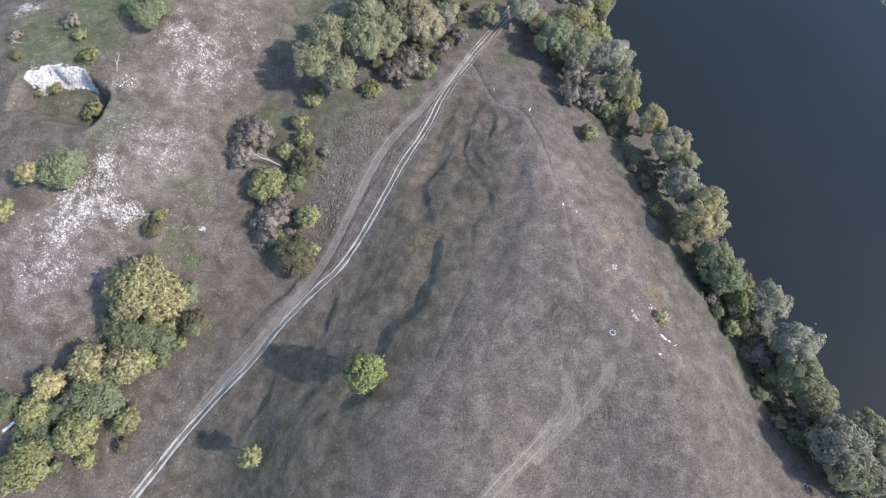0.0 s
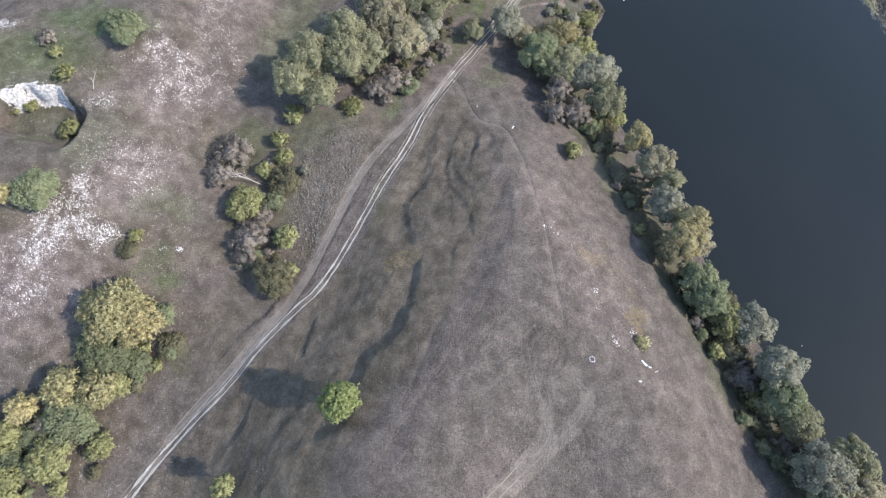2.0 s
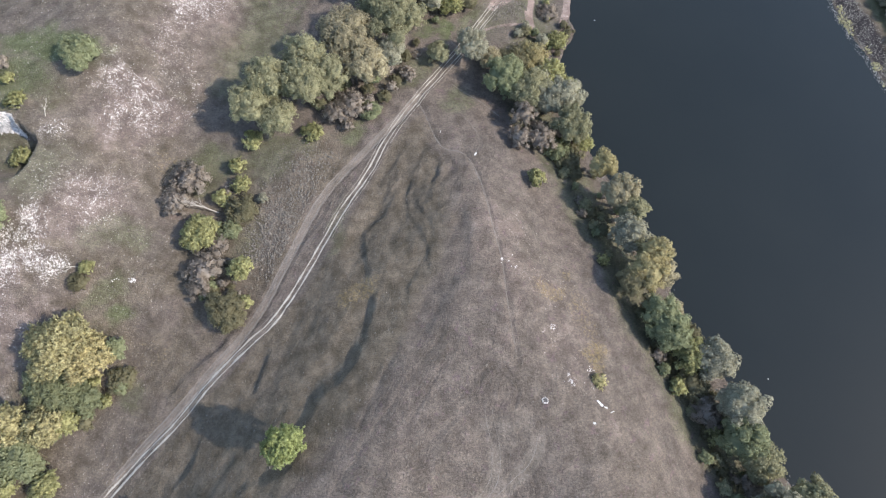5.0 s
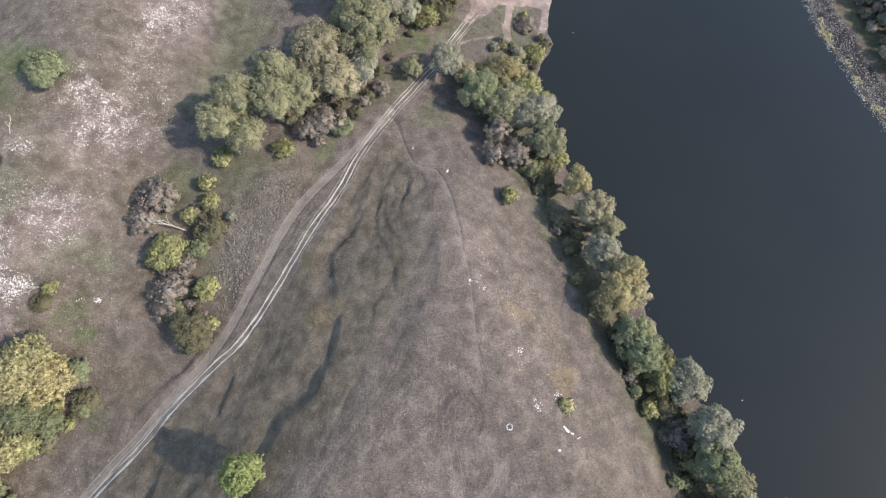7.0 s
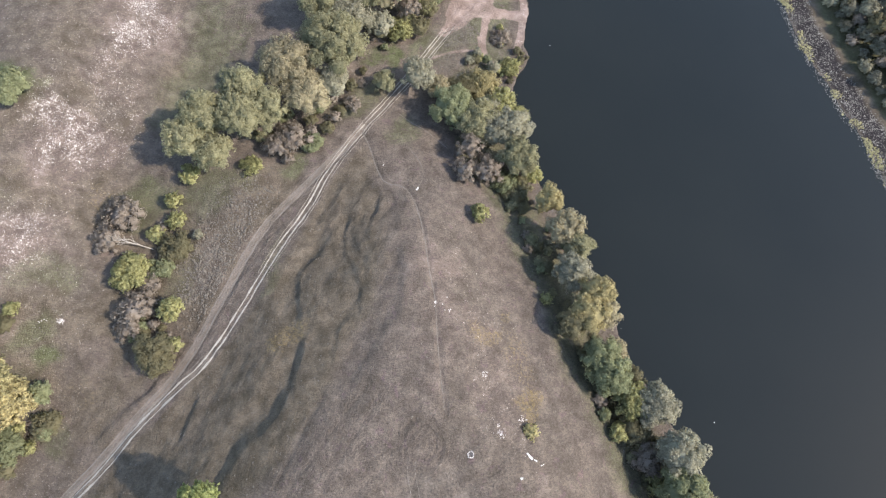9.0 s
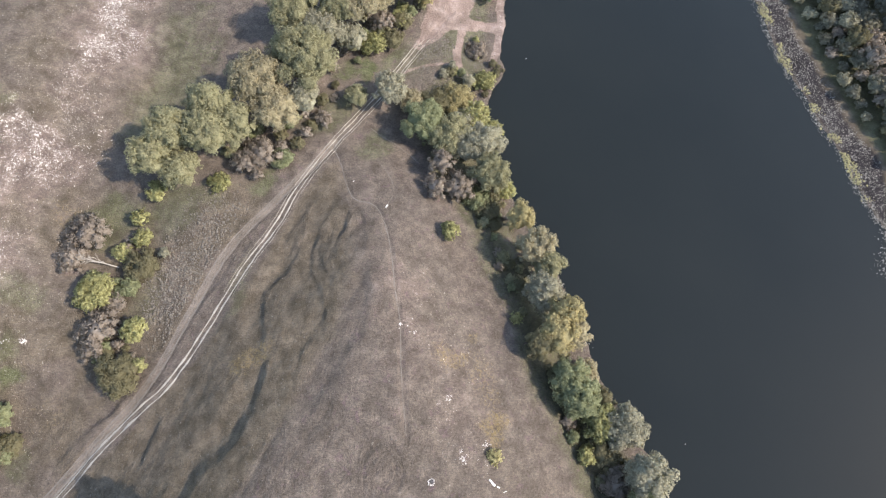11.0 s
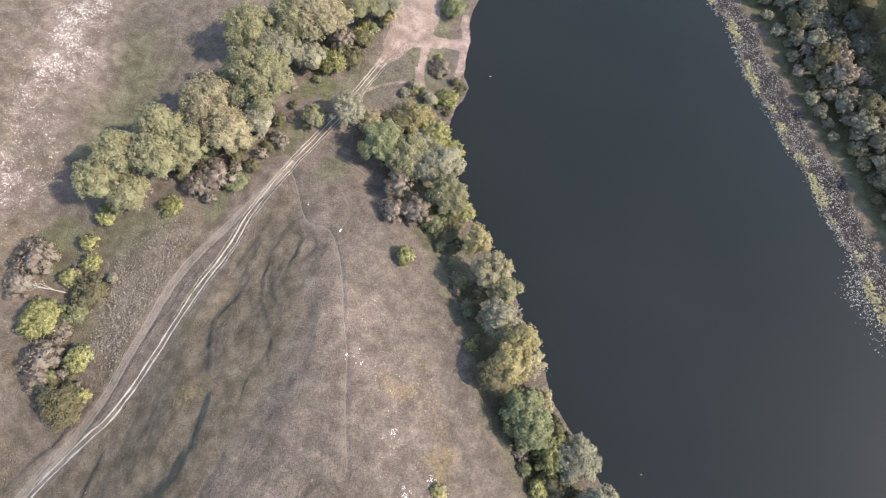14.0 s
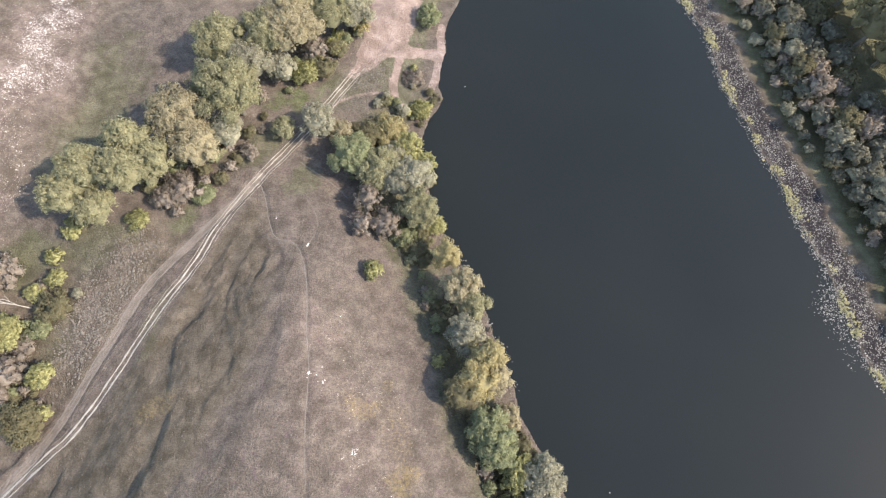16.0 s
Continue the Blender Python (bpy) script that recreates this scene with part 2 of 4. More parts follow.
def reckon(nt, how, a, b):
    n = nt.nodes.new("ShaderNodeMath")
    n.operation = how
    for value, socket in ((a, n.inputs[0]), (b, n.inputs[1])):
        if isinstance(value, (int, float)):
            socket.default_value = value
        else:
            nt.links.new(value, socket)
    return n.outputs[0]


def stepped(nt, value, lo, hi):
    n = nt.nodes.new("ShaderNodeMapRange")
    n.interpolation_type = "SMOOTHSTEP"
    nt.links.new(value, n.inputs["Value"])
    n.inputs["From Min"].default_value, n.inputs["From Max"].default_value = lo, hi
    return n.outputs["Result"]


def bumped(nt, bsdf, height, strength, distance):
    n = node(nt, "ShaderNodeBump", Strength=strength, Distance=distance)
    nt.links.new(height, n.inputs["Height"])
    nt.links.new(n.outputs["Normal"], bsdf.inputs["Normal"])


def ground_material():
    m, nt, bsdf = material("dry_grassland")
    co = nt.nodes.new("ShaderNodeNewGeometry").outputs["Position"]
    cover, tone = nt.nodes.new("ShaderNodeVertexColor"), nt.nodes.new("ShaderNodeVertexColor")
    cover.layer_name, tone.layer_name = "cover", "tone"
    cs, ts = nt.nodes.new("ShaderNodeSeparateColor"), nt.nodes.new("ShaderNodeSeparateColor")
    nt.links.new(cover.outputs["Color"], cs.inputs["Color"])
    nt.links.new(tone.outputs["Color"], ts.inputs["Color"])
    chalk, green, bare = cs.outputs[0], cs.outputs[1], cs.outputs[2]
    olive, pink, clay = ts.outputs[0], ts.outputs[1], ts.outputs[2]
    wide = noise_node(nt, 0.075, 5, 0.6, co, 0.5)
    mid = noise_node(nt, 0.32, 6, 0.62, co, 0.3)
    fine = noise_node(nt, 1.5, 4, 0.62, co, 0.2)
    grain = noise_node(nt, 4.2, 3, 0.7, co, 0.3)
    speck = noise_node(nt, 8.5, 2, 0.6, co)
    cells = nt.nodes.new("ShaderNodeTexVoronoi")
    cells.inputs["Scale"].default_value = 2.6
    nt.links.new(co, cells.inputs["Vector"])
    tufts = reckon(nt, "SUBTRACT", 1.0, cells.outputs["Distance"])

    def veiled(value, by, strength):
        return reckon(nt, "ADD", value, reckon(nt, "MULTIPLY", reckon(nt, "SUBTRACT", by, 0.5), strength))

    dry = ramp(nt, mid, (0.3, (0.115, 0.094, 0.080)), (0.5, (0.150, 0.123, 0.105)), (0.7, (0.194, 0.160, 0.137)))
    # olive-brown turf, darkened to hold some of the flank's slope shade
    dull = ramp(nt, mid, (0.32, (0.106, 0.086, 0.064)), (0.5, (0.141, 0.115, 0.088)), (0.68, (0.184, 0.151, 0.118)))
    rose = ramp(nt, mid, (0.33, (0.152, 0.118, 0.104)), (0.5, (0.195, 0.153, 0.135)), (0.67, (0.255, 0.207, 0.184)))
    lush = ramp(nt, mid, (0.3, (0.080, 0.090, 0.045)), (0.5, (0.112, 0.122, 0.066)), (0.7, (0.150, 0.158, 0.092)))
    soil = ramp(nt, mid, (0.3, (0.175, 0.142, 0.118)), (0.7, (0.262, 0.220, 0.186)))
    earth = ramp(nt, mid, (0.3, (0.225, 0.165, 0.142)), (0.5, (0.300, 0.226, 0.198)), (0.7, (0.40, 0.315, 0.282)))
    stone = ramp(nt, fine, (0.3, (0.40, 0.36, 0.34)), (0.6, (0.74, 0.685, 0.655)))
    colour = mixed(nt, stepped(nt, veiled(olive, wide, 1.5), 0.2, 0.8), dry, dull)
    colour = mixed(nt, stepped(nt, veiled(pink, wide, 0.8), 0.3, 0.75), colour, rose)
    colour = mixed(nt, stepped(nt, veiled(green, fine, 0.55), 0.2, 0.9), colour, lush)
    colour = mixed(nt, stepped(nt, veiled(bare, fine, 0.5), 0.25, 0.7), colour, soil)
    colour = mixed(nt, stepped(nt, veiled(clay, fine, 0.7), 0.3, 0.75), colour, earth)
    colour = mixed(nt, stepped(nt, veiled(cover.outputs["Alpha"], fine, 1.2), 0.3, 0.8), colour, (0.21, 0.158, 0.085))
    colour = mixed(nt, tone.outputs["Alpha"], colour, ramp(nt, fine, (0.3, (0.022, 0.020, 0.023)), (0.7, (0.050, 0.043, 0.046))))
    # white chalk breaks through in short streaks
    lie = nt.nodes.new("ShaderNodeMapping")
    lie.inputs["Rotation"].default_value = (0, 0, 0.9)
    lie.inputs["Scale"].default_value = (2.4, 0.9, 1.0)
    nt.links.new(co, lie.inputs["Vector"])
    streak = noise_node(nt, 2.1, 4, 0.7, lie.outputs["Vector"], 0.8)
    flecks = reckon(nt, "ADD", reckon(nt, "MULTIPLY", grain, 0.5), reckon(nt, "MULTIPLY", fine, 0.5))
    broken = reckon(nt, "ADD", reckon(nt, "MULTIPLY", streak, 0.5), reckon(nt, "MULTIPLY", flecks, 0.5))
    showing = reckon(nt, "MULTIPLY", chalk, stepped(nt, mid, 0.22, 0.54))
    colour = mixed(nt, stepped(nt, reckon(nt, "ADD", reckon(nt, "MULTIPLY", showing, 0.215), broken), 0.63, 0.70), colour, stone)
    # low mauve herbs in patches
    herbs = stepped(nt, noise_node(nt, 0.42, 5, 0.7, co, 0.8), 0.56, 0.70)
    herbs = reckon(nt, "MULTIPLY", herbs, reckon(nt, "SUBTRACT", 0.8, reckon(nt, "MAXIMUM", olive, reckon(nt, "MAXIMUM", bare, clay))))
    colour = mixed(nt, reckon(nt, "MAXIMUM", herbs, 0.0), colour, (0.168, 0.120, 0.124))
    # tufts: light and dark grain, and wide paler and duller sweeps
    smoothed = reckon(nt, "MULTIPLY", reckon(nt, "MAXIMUM", reckon(nt, "MAXIMUM", clay, bare), reckon(nt, "MULTIPLY", olive, 0.5)), 0.6)
    across = nt.nodes.new("ShaderNodeMapping")
    across.inputs["Rotation"].default_value = (0, 0, -0.62)
    across.inputs["Scale"].default_value = (0.75, 2.3, 1.0)
    nt.links.new(co, across.inputs["Vector"])
    ripple = noise_node(nt, 1.7, 4, 0.62, across.outputs["Vector"], 0.9)
    tone_of = reckon(nt, "ADD", reckon(nt, "MULTIPLY", flecks, 0.4), reckon(nt, "ADD", reckon(nt, "MULTIPLY", speck, 0.3), reckon(nt, "MULTIPLY", ripple, 0.3)))
    colour = mixed(nt, reckon(nt, "SUBTRACT", 0.85, smoothed), colour, ramp(nt, tone_of, (0.40, (0.52, 0.52, 0.51)), (0.495, (1.0, 1.0, 1.0)), (0.60, (1.62, 1.59, 1.55))), "MULTIPLY")
    sweep = noise_node(nt, 0.16, 5, 0.62, co, 0.4)
    colour = mixed(nt, 0.8, colour, ramp(nt, sweep, (0.3, (0.74, 0.755, 0.74)), (0.5, (1.0, 1.0, 1.0)), (0.7, (1.24, 1.225, 1.21))), "MULTIPLY")
    nt.links.new(colour, bsdf.inputs["Base Color"])
    bsdf.inputs["Roughness"].default_value = 0.95
    bsdf.inputs["Specular IOR Level"].default_value = 0.15
    bumped(nt, bsdf, reckon(nt, "ADD", reckon(nt, "ADD", reckon(nt, "MULTIPLY", flecks, 0.7), reckon(nt, "MULTIPLY", ripple, 0.6)), reckon(nt, "MULTIPLY", tufts, 0.3)), 1.0, 0.6)
    return m


def leaf_material(name, dark, middle, light, patch_scale=0.55, patchy=0.62):
    m, nt, bsdf = material(name)
    geo = nt.nodes.new("ShaderNodeNewGeometry")
    info = nt.nodes.new("ShaderNodeObjectInfo")
    patch = noise_node(nt, patch_scale, 3, 0.6, geo.outputs["Position"])
    patch = reckon(nt, "ADD", reckon(nt, "MULTIPLY", reckon(nt, "SUBTRACT", patch, 0.5), patchy / 0.62), 0.5)
    mix = reckon(nt, "ADD", reckon(nt, "MULTIPLY", geo.outputs["Random Per Island"], 0.36), reckon(nt, "MULTIPLY", patch, 0.80))
    mix = reckon(nt, "ADD", mix, reckon(nt, "MULTIPLY", reckon(nt, "SUBTRACT", info.outputs["Random"], 0.5), 0.18))
    colour = ramp(nt, mix, (0.22, dark), (0.55, middle), (0.88, light))
    nt.links.new(colour, bsdf.inputs["Base Color"])
    bsdf.inputs["Roughness"].default_value = 0.8
    bsdf.inputs["Specular IOR Level"].default_value = 0.06
    thin = nt.nodes.new("ShaderNodeBsdfTranslucent")
    nt.links.new(colour, thin.inputs["Color"])
    both = nt.nodes.new("ShaderNodeMixShader")
    both.inputs[0].default_value = 0.4
    nt.links.new(bsdf.outputs[0], both.inputs[1])
    nt.links.new(thin.outputs[0], both.inputs[2])
    nt.links.new(both.outputs[0], nt.nodes["Material Output"].inputs["Surface"])
    return m


def grainy_material(name, dark, light, scale=3.0, roughness=0.9, bump=0.4):
    m, nt, bsdf = material(name)
    co = nt.nodes.new("ShaderNodeNewGeometry").outputs["Position"]
    info = nt.nodes.new("ShaderNodeNewGeometry").outputs["Random Per Island"]
    n1 = noise_node(nt, scale, 5, 0.65, co)
    n2 = noise_node(nt, scale * 6, 3, 0.65, co)
    mix = reckon(nt, "ADD", reckon(nt, "MULTIPLY", n1, 0.6), reckon(nt, "MULTIPLY", n2, 0.4))
    mix = reckon(nt, "ADD", mix, reckon(nt, "MULTIPLY", reckon(nt, "SUBTRACT", info, 0.5), 0.2))
    nt.links.new(ramp(nt, mix, (0.3, dark), (0.7, light)), bsdf.inputs["Base Color"])
    bsdf.inputs["Roughness"].default_value = roughness
    bsdf.inputs["Specular IOR Level"].default_value = 0.2
    bumped(nt, bsdf, n2, bump, 0.1)
    return m


def water_material():
    m, nt, bsdf = material("river_water")
    co = nt.nodes.new("ShaderNodeNewGeometry").outputs["Position"]
    murk = noise_node(nt, 0.02, 3, 0.5, co)
    nt.links.new(ramp(nt, murk, (0.3, (0.0130, 0.0160, 0.0157)), (0.7, (0.0160, 0.0189, 0.0180))), bsdf.inputs["Base Color"])
    bsdf.inputs["Roughness"].default_value = 0.02
    bsdf.inputs["IOR"].default_value = 1.333
    bumped(nt, bsdf, noise_node(nt, 0.8, 3, 0.5, co), 0.03, 0.1)
    return m


GROUND = ground_material()
WATER = water_material()
LEAVES = {
    "sage": leaf_material("willow_leaves", (0.168, 0.162, 0.101), (0.312, 0.301, 0.189), (0.449, 0.432, 0.272)),
    "tan": leaf_material("fading_willow_leaves", (0.200, 0.178, 0.121), (0.375, 0.333, 0.226), (0.535, 0.478, 0.322)),
    "pale": leaf_material("silver_leaves", (0.171, 0.165, 0.125), (0.335, 0.322, 0.243), (0.505, 0.487, 0.367)),
    "green": leaf_material("green_leaves", (0.128, 0.137, 0.081), (0.248, 0.266, 0.158), (0.371, 0.397, 0.238)),
    # darker leaves that carry the far wood's deep shade in their colour
    "shade": leaf_material("shaded_bank_leaves", (0.115, 0.113, 0.086), (0.205, 0.200, 0.155), (0.300, 0.292, 0.232)),
    "olive": leaf_material("olive_leaves", (0.128, 0.118, 0.074), (0.200, 0.184, 0.115), (0.260, 0.239, 0.150)),
    "lime": leaf_material("bright_leaves", (0.195, 0.192, 0.092), (0.385, 0.378, 0.190), (0.58, 0.568, 0.295), 1.1, 1.5),
    "fresh": leaf_material("fresh_green_leaves", (0.16, 0.185, 0.078), (0.32, 0.36, 0.155), (0.49, 0.535, 0.25), 1.1, 1.5),
    # yellow and gold: wide spread paints lit tips and shaded gaps into the leaves
    "yellow": leaf_material("yellowing_leaves", (0.150, 0.136, 0.076), (0.450, 0.410, 0.230), (0.745, 0.680, 0.390), 1.1, 1.5),
    "gold": leaf_material("golden_leaves", (0.165, 0.143, 0.078), (0.495, 0.432, 0.235), (0.80, 0.70, 0.39), 1.1, 1.5),
    "amber": leaf_material("amber_willow_leaves", (0.225, 0.196, 0.108), (0.410, 0.358, 0.198), (0.560, 0.490, 0.280)),
    "brown": leaf_material("bare_twigs", (0.240, 0.206, 0.174), (0.360, 0.310, 0.264), (0.480, 0.415, 0.358)),
}
BARK = grainy_material("grey_bark", (0.08, 0.07, 0.06), (0.22, 0.20, 0.17), 4.0)
PALE_WOOD = grainy_material("bleached_wood", (0.36, 0.32, 0.28), (0.62, 0.57, 0.50), 4.0)
CHALK = grainy_material("white_chalk", (0.48, 0.44, 0.42), (0.82, 0.775, 0.75), 2.5)
RUT = grainy_material("pale_rut_soil", (0.24, 0.21, 0.18), (0.56, 0.515, 0.45), 1.0)
TROD = grainy_material("trodden_soil", (0.15, 0.13, 0.115), (0.26, 0.235, 0.21), 1.6)
PATH = grainy_material("pale_path_soil", (0.19, 0.162, 0.138), (0.335, 0.295, 0.258), 1.4)
WEED = grainy_material("dry_weeds", (0.10, 0.088, 0.075), (0.24, 0.212, 0.185), 0.9)
PAD = grainy_material("lily_pads", (0.12, 0.11, 0.10), (0.42, 0.40, 0.37), 1.5, 0.6)
REED = grainy_material("yellow_reed", (0.20, 0.18, 0.085), (0.48, 0.44, 0.25), 0.9)
ASH = grainy_material("grey_ash", (0.03, 0.03, 0.03), (0.16, 0.15, 0.15), 5.0)
BOARD = grainy_material("whitewashed_board", (0.60, 0.58, 0.55), (0.86, 0.85, 0.83), 3.0)


# ---- building ----
def mesh_of(name, verts, faces, mat, shade=False, normals=None):
    me = bpy.data.meshes.new(name)
    if isinstance(faces, np.ndarray):
        n, k = faces.shape
        me.vertices.add(len(verts))
        me.vertices.foreach_set("co", np.asarray(verts, np.float32).ravel())
        me.loops.add(n * k)
        me.loops.foreach_set("vertex_index", faces.ravel().astype(np.int32))
        me.polygons.add(n)
        me.polygons.foreach_set("loop_start", np.arange(n, dtype=np.int32) * k)
        me.update(calc_edges=True)
    else:
        me.from_pydata(verts, [], faces)
    me.materials.append(mat)
    if shade:
        me.polygons.foreach_set("use_smooth", np.ones(len(me.polygons), bool))
    me.update()
    if normals is not None:
        me.normals_split_custom_set_from_vertices(normals.tolist())
    return me


def part(name, me, parent, label="", at=None):
    ob = new(name, me)
    ob.parent = parent
    if at is not None:
        ob.matrix_basis = at
    return tagged(ob, label)


# ---- ground ----
def axis(lo, hi, step):
    """Coordinates: even steps inside, wider and wider outside."""
    mid = list(np.arange(lo, hi + step / 2, step))
    left, right, s = [lo], [mid[-1]], step
    while left[-1] > -2600:
        s *= 1.12
        left.append(left[-1] - s)
    s = step
    while right[-1] < 2600:
        s = min(s * 1.12, 1.1) if right[-1] < 235 else s * 1.12
        right.append(right[-1] + s)
    return np.array(left[:0:-1] + mid + right[1:])


def build_ground():
    xs, ys = axis(-124, 104, 0.5), axis(-28, 176, 0.5)
    X, Y = np.meshgrid(xs, ys)
    Z = ground_height(X, Y)
    nx, ny = len(xs), len(ys)
    me = bpy.data.meshes.new("ground")
    me.vertices.add(nx * ny)
    me.vertices.foreach_set("co", np.stack([X, Y, Z], -1).ravel())
    i = (np.arange(ny - 1)[:, None] * nx + np.arange(nx - 1)[None, :]).ravel()
    loops = np.stack([i, i + 1, i + nx + 1, i + nx], -1).ravel()
    me.loops.add(len(loops))
    me.loops.foreach_set("vertex_index", loops)
    me.polygons.add(len(i))
    me.polygons.foreach_set("loop_start", np.arange(len(i)) * 4)
    me.polygons.foreach_set("use_smooth", np.ones(len(i), bool))
    me.update(calc_edges=True)
    me.materials.append(GROUND)
    # what grows or lies bare where, with some shade put into flank and pit
    sunk, wall = pit_depth(X, Y)
    chalk = np.maximum.reduce([
        0.66 * blob(X, Y, -91.5, 58, 8.5, 12, -32, 0.45), 0.72 * blob(X, Y, -97, 49.5, 10, 8, 20, 0.4), 0.7 * blob(X, Y, -85, 54, 9, 5, -10, 0.4), 0.55 * blob(X, Y, -101, 38, 12, 14, 20),
        0.56 * blob(X, Y, -74, 100, 12, 17, 20), 0.50 * blob(X, Y, -80, 71, 13, 11, 0), 0.55 * blob(X, Y, -90, 88, 5, 4, 30),
        0.62 * blob(X, Y, -61, 150, 8, 34, -8), 0.42 * blob(X, Y, -63, 115, 9, 22, 0), 0.75 * blob(X, Y, -121, 112, 6, 6, 0),
        0.25 * blob(X, Y, 47, 26, 10, 16, 20), 0.25 * blob(X, Y, 42, 52, 10, 22, 20), 0.26 * smooth(-50, -62, X),
        # white stops short of the pit's east wall, whose shade is coloured in
        2.4 * wall * smooth(0.3, 0.62, (Y - PIT[1]) / PIT[3] - 0.2 * (X - PIT[0]) / PIT[2]) * smooth(0.58, 0.36, (X - PIT[0]) / PIT[2]) * smooth(-0.82, -0.55, (X - PIT[0]) / PIT[2])])
    green = np.maximum.reduce([0.5 * sunk * (1 - wall), 
        0.75 * blob(X, Y, -65.5, 41, 5, 3.5, 40), 0.9 * blob(X, Y, -96, 115, 18, 8, 0), 0.75 * blob(X, Y, -108, 104, 15, 12), 0.5 * blob(X, Y, -92, 76, 9, 9), 0.55 * blob(X, Y, -106, 79, 10, 6),
        0.6 * blob(X, Y, -52, 84, 12, 9, 30), 0.55 * blob(X, Y, -34, 86, 12, 7, 20), 0.65 * blob(X, Y, -9, 94, 6, 4, 40),
        1.0 * blob(X, Y, 16, 137, 7, 5.5, 50, 0.45), 0.55 * blob(X, Y, 6, 118, 11, 6, 45), 0.5 * blob(X, Y, -70, 60, 9, 6, 0),
        0.55 * smooth(26, 19, near_x(Y) - X + 3 * fbm(X, Y, 9, 23)) * smooth(2, 8, near_x(Y) - X), 0.55 * blob(X, Y, 22, 108, 7, 10, -20),
        0.5 * blob(X, Y, -82, 26, 18, 10, 45), 0.6 * smooth(8, 12, X - far_x(Y)), 0.45 * blob(X, Y, -14, 62, 3, 14, -25), 0.55 * blob(X, Y, -108, 100, 20, 16), 0.4 * blob(X, Y, -88, 80, 8, 10), 0.45 * blob(X, Y, -40, 62, 10, 16), 0.55 * blob(X, Y, -42, 132, 13, 36, -14), 0.5 * blob(X, Y, -30, 84, 14, 7, 40), 0.5 * blob(X, Y, 33, 140, 7, 12, -30), 0.6 * blob(X, Y, 26, 142, 4, 10, -35), 0.5 * blob(X, Y, -63, 22, 4, 9, 40), 0.55 * blob(X, Y, -72, 45, 8, 4, 40)])
    d_rut, _ = line_distance(X, Y, ROAD_RUT)
    d_worn, _ = line_distance(X, Y, ROAD_WORN)
    d_foot, _ = line_distance(X, Y, FOOTPATH)
    d_side, _ = line_distance(X, Y, SIDE_PATH)
    d_hill, s_hill = line_distance(X, Y, HILL_TRACK)
    d_fork, s_fork = line_distance(X, Y, HILL_FORK)
    d_north, _ = line_distance(X, Y, NORTH_PATH)
    bare = np.maximum.reduce([
        0.74 * smooth(1.6, 0.9, np.abs(d_worn)), 0.40 * smooth(1.6, 0.8, np.abs(d_rut)), 0.4 * smooth(0.8, 0.2, np.abs(d_north)), 0.40 * smooth(0.8, 0.15, np.abs(d_foot)),
        0.45 * smooth(0.7, 0.15, np.abs(d_side)), 0.62 * smooth(2.4, 1.2, np.abs(d_hill)) * smooth(1, 0.8, s_hill), 0.66 * smooth(2.5, 1.2, np.abs(d_fork)) * smooth(1, 0.75, s_fork),
        0.45 * blob(X, Y, 30, 14, 6, 6)])
    # real olive-brown turf plus slope shade put into the flank's colour
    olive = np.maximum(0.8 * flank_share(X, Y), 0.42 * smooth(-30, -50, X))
    olive = np.maximum(olive, 0.5 * smooth(2, 9, d_rut) * (X < 30) * smooth(104, 88, Y))
    olive = np.maximum(olive, 1.3 * smooth(-1, 2, X - far_x(Y)))
    pink = np.maximum.reduce([0.8 * blob(X, Y, -98, 38, 22, 19), 0.7 * blob(X, Y, -74, 96, 14, 18), 0.75 * blob(X, Y, -78, 68, 14, 12), 0.5 * blob(X, Y, 30, 55, 14, 30, 10), 0.7 * blob(X, Y, -60, 145, 14, 40),
                              0.45 * blob(X, Y, 45, 35, 14, 34, 25), 0.45 * blob(X, Y, -55, 42, 6, 8), 0.4 * blob(X, Y, 10, 10, 12, 12)])
    ragged = 1.0 * fbm(X, Y, 5, 27)
    d_main, s_main = line_distance(X, Y, CLAY_MAIN)
    d_main = np.abs(d_main + ragged) - 7.4 * smooth(-0.12, 0.52, s_main)
    d_beach = line_distance(X, Y, BEACH)[0] + ragged * 0.4
    clay = np.maximum(1.0 * smooth(1.6, -0.6, d_main), 1.1 * smooth(1.7, 0.9, np.abs(d_beach)))
    for line, half, share in ((CLAY_ARM, 2.9, 1.0), (CLAY_BRANCH, 2.3, 0.85), (CLAY_LINK, 1.0, 0.6), (COVE, 1.3, 0.8)):
        clay = np.maximum(clay, share * smooth(half, half * 0.4, np.abs(line_distance(X, Y, line)[0] + ragged * 0.35 * half)))
    chalk = np.maximum(chalk, 0.42 * smooth(1.4, 0.5, np.abs(d_beach)))
    ochre = np.maximum.reduce([0.5 * blob(X, Y, 43, 45.5, 5, 3.4, 0, 0.3), 0.55 * blob(X, Y, 53.5, 29, 4, 5.5, 0, 0.3), 0.45 * blob(X, Y, 49, 50.5, 2.5, 2.2, 0, 0.2),
                               0.5 * blob(X, Y, -4, 43, 5, 3, 60), 0.3 * blob(X, Y, -57, 34, 6, 8), 0.4 * blob(X, Y, -62, 84, 7, 6), 0.4 * blob(X, Y, 50, 42, 4, 9, 25)])
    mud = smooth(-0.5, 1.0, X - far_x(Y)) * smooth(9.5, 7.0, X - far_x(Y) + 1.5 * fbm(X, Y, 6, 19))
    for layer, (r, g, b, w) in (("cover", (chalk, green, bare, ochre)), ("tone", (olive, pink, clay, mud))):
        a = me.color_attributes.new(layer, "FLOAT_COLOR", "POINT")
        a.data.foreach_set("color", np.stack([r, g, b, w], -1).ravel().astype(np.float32))
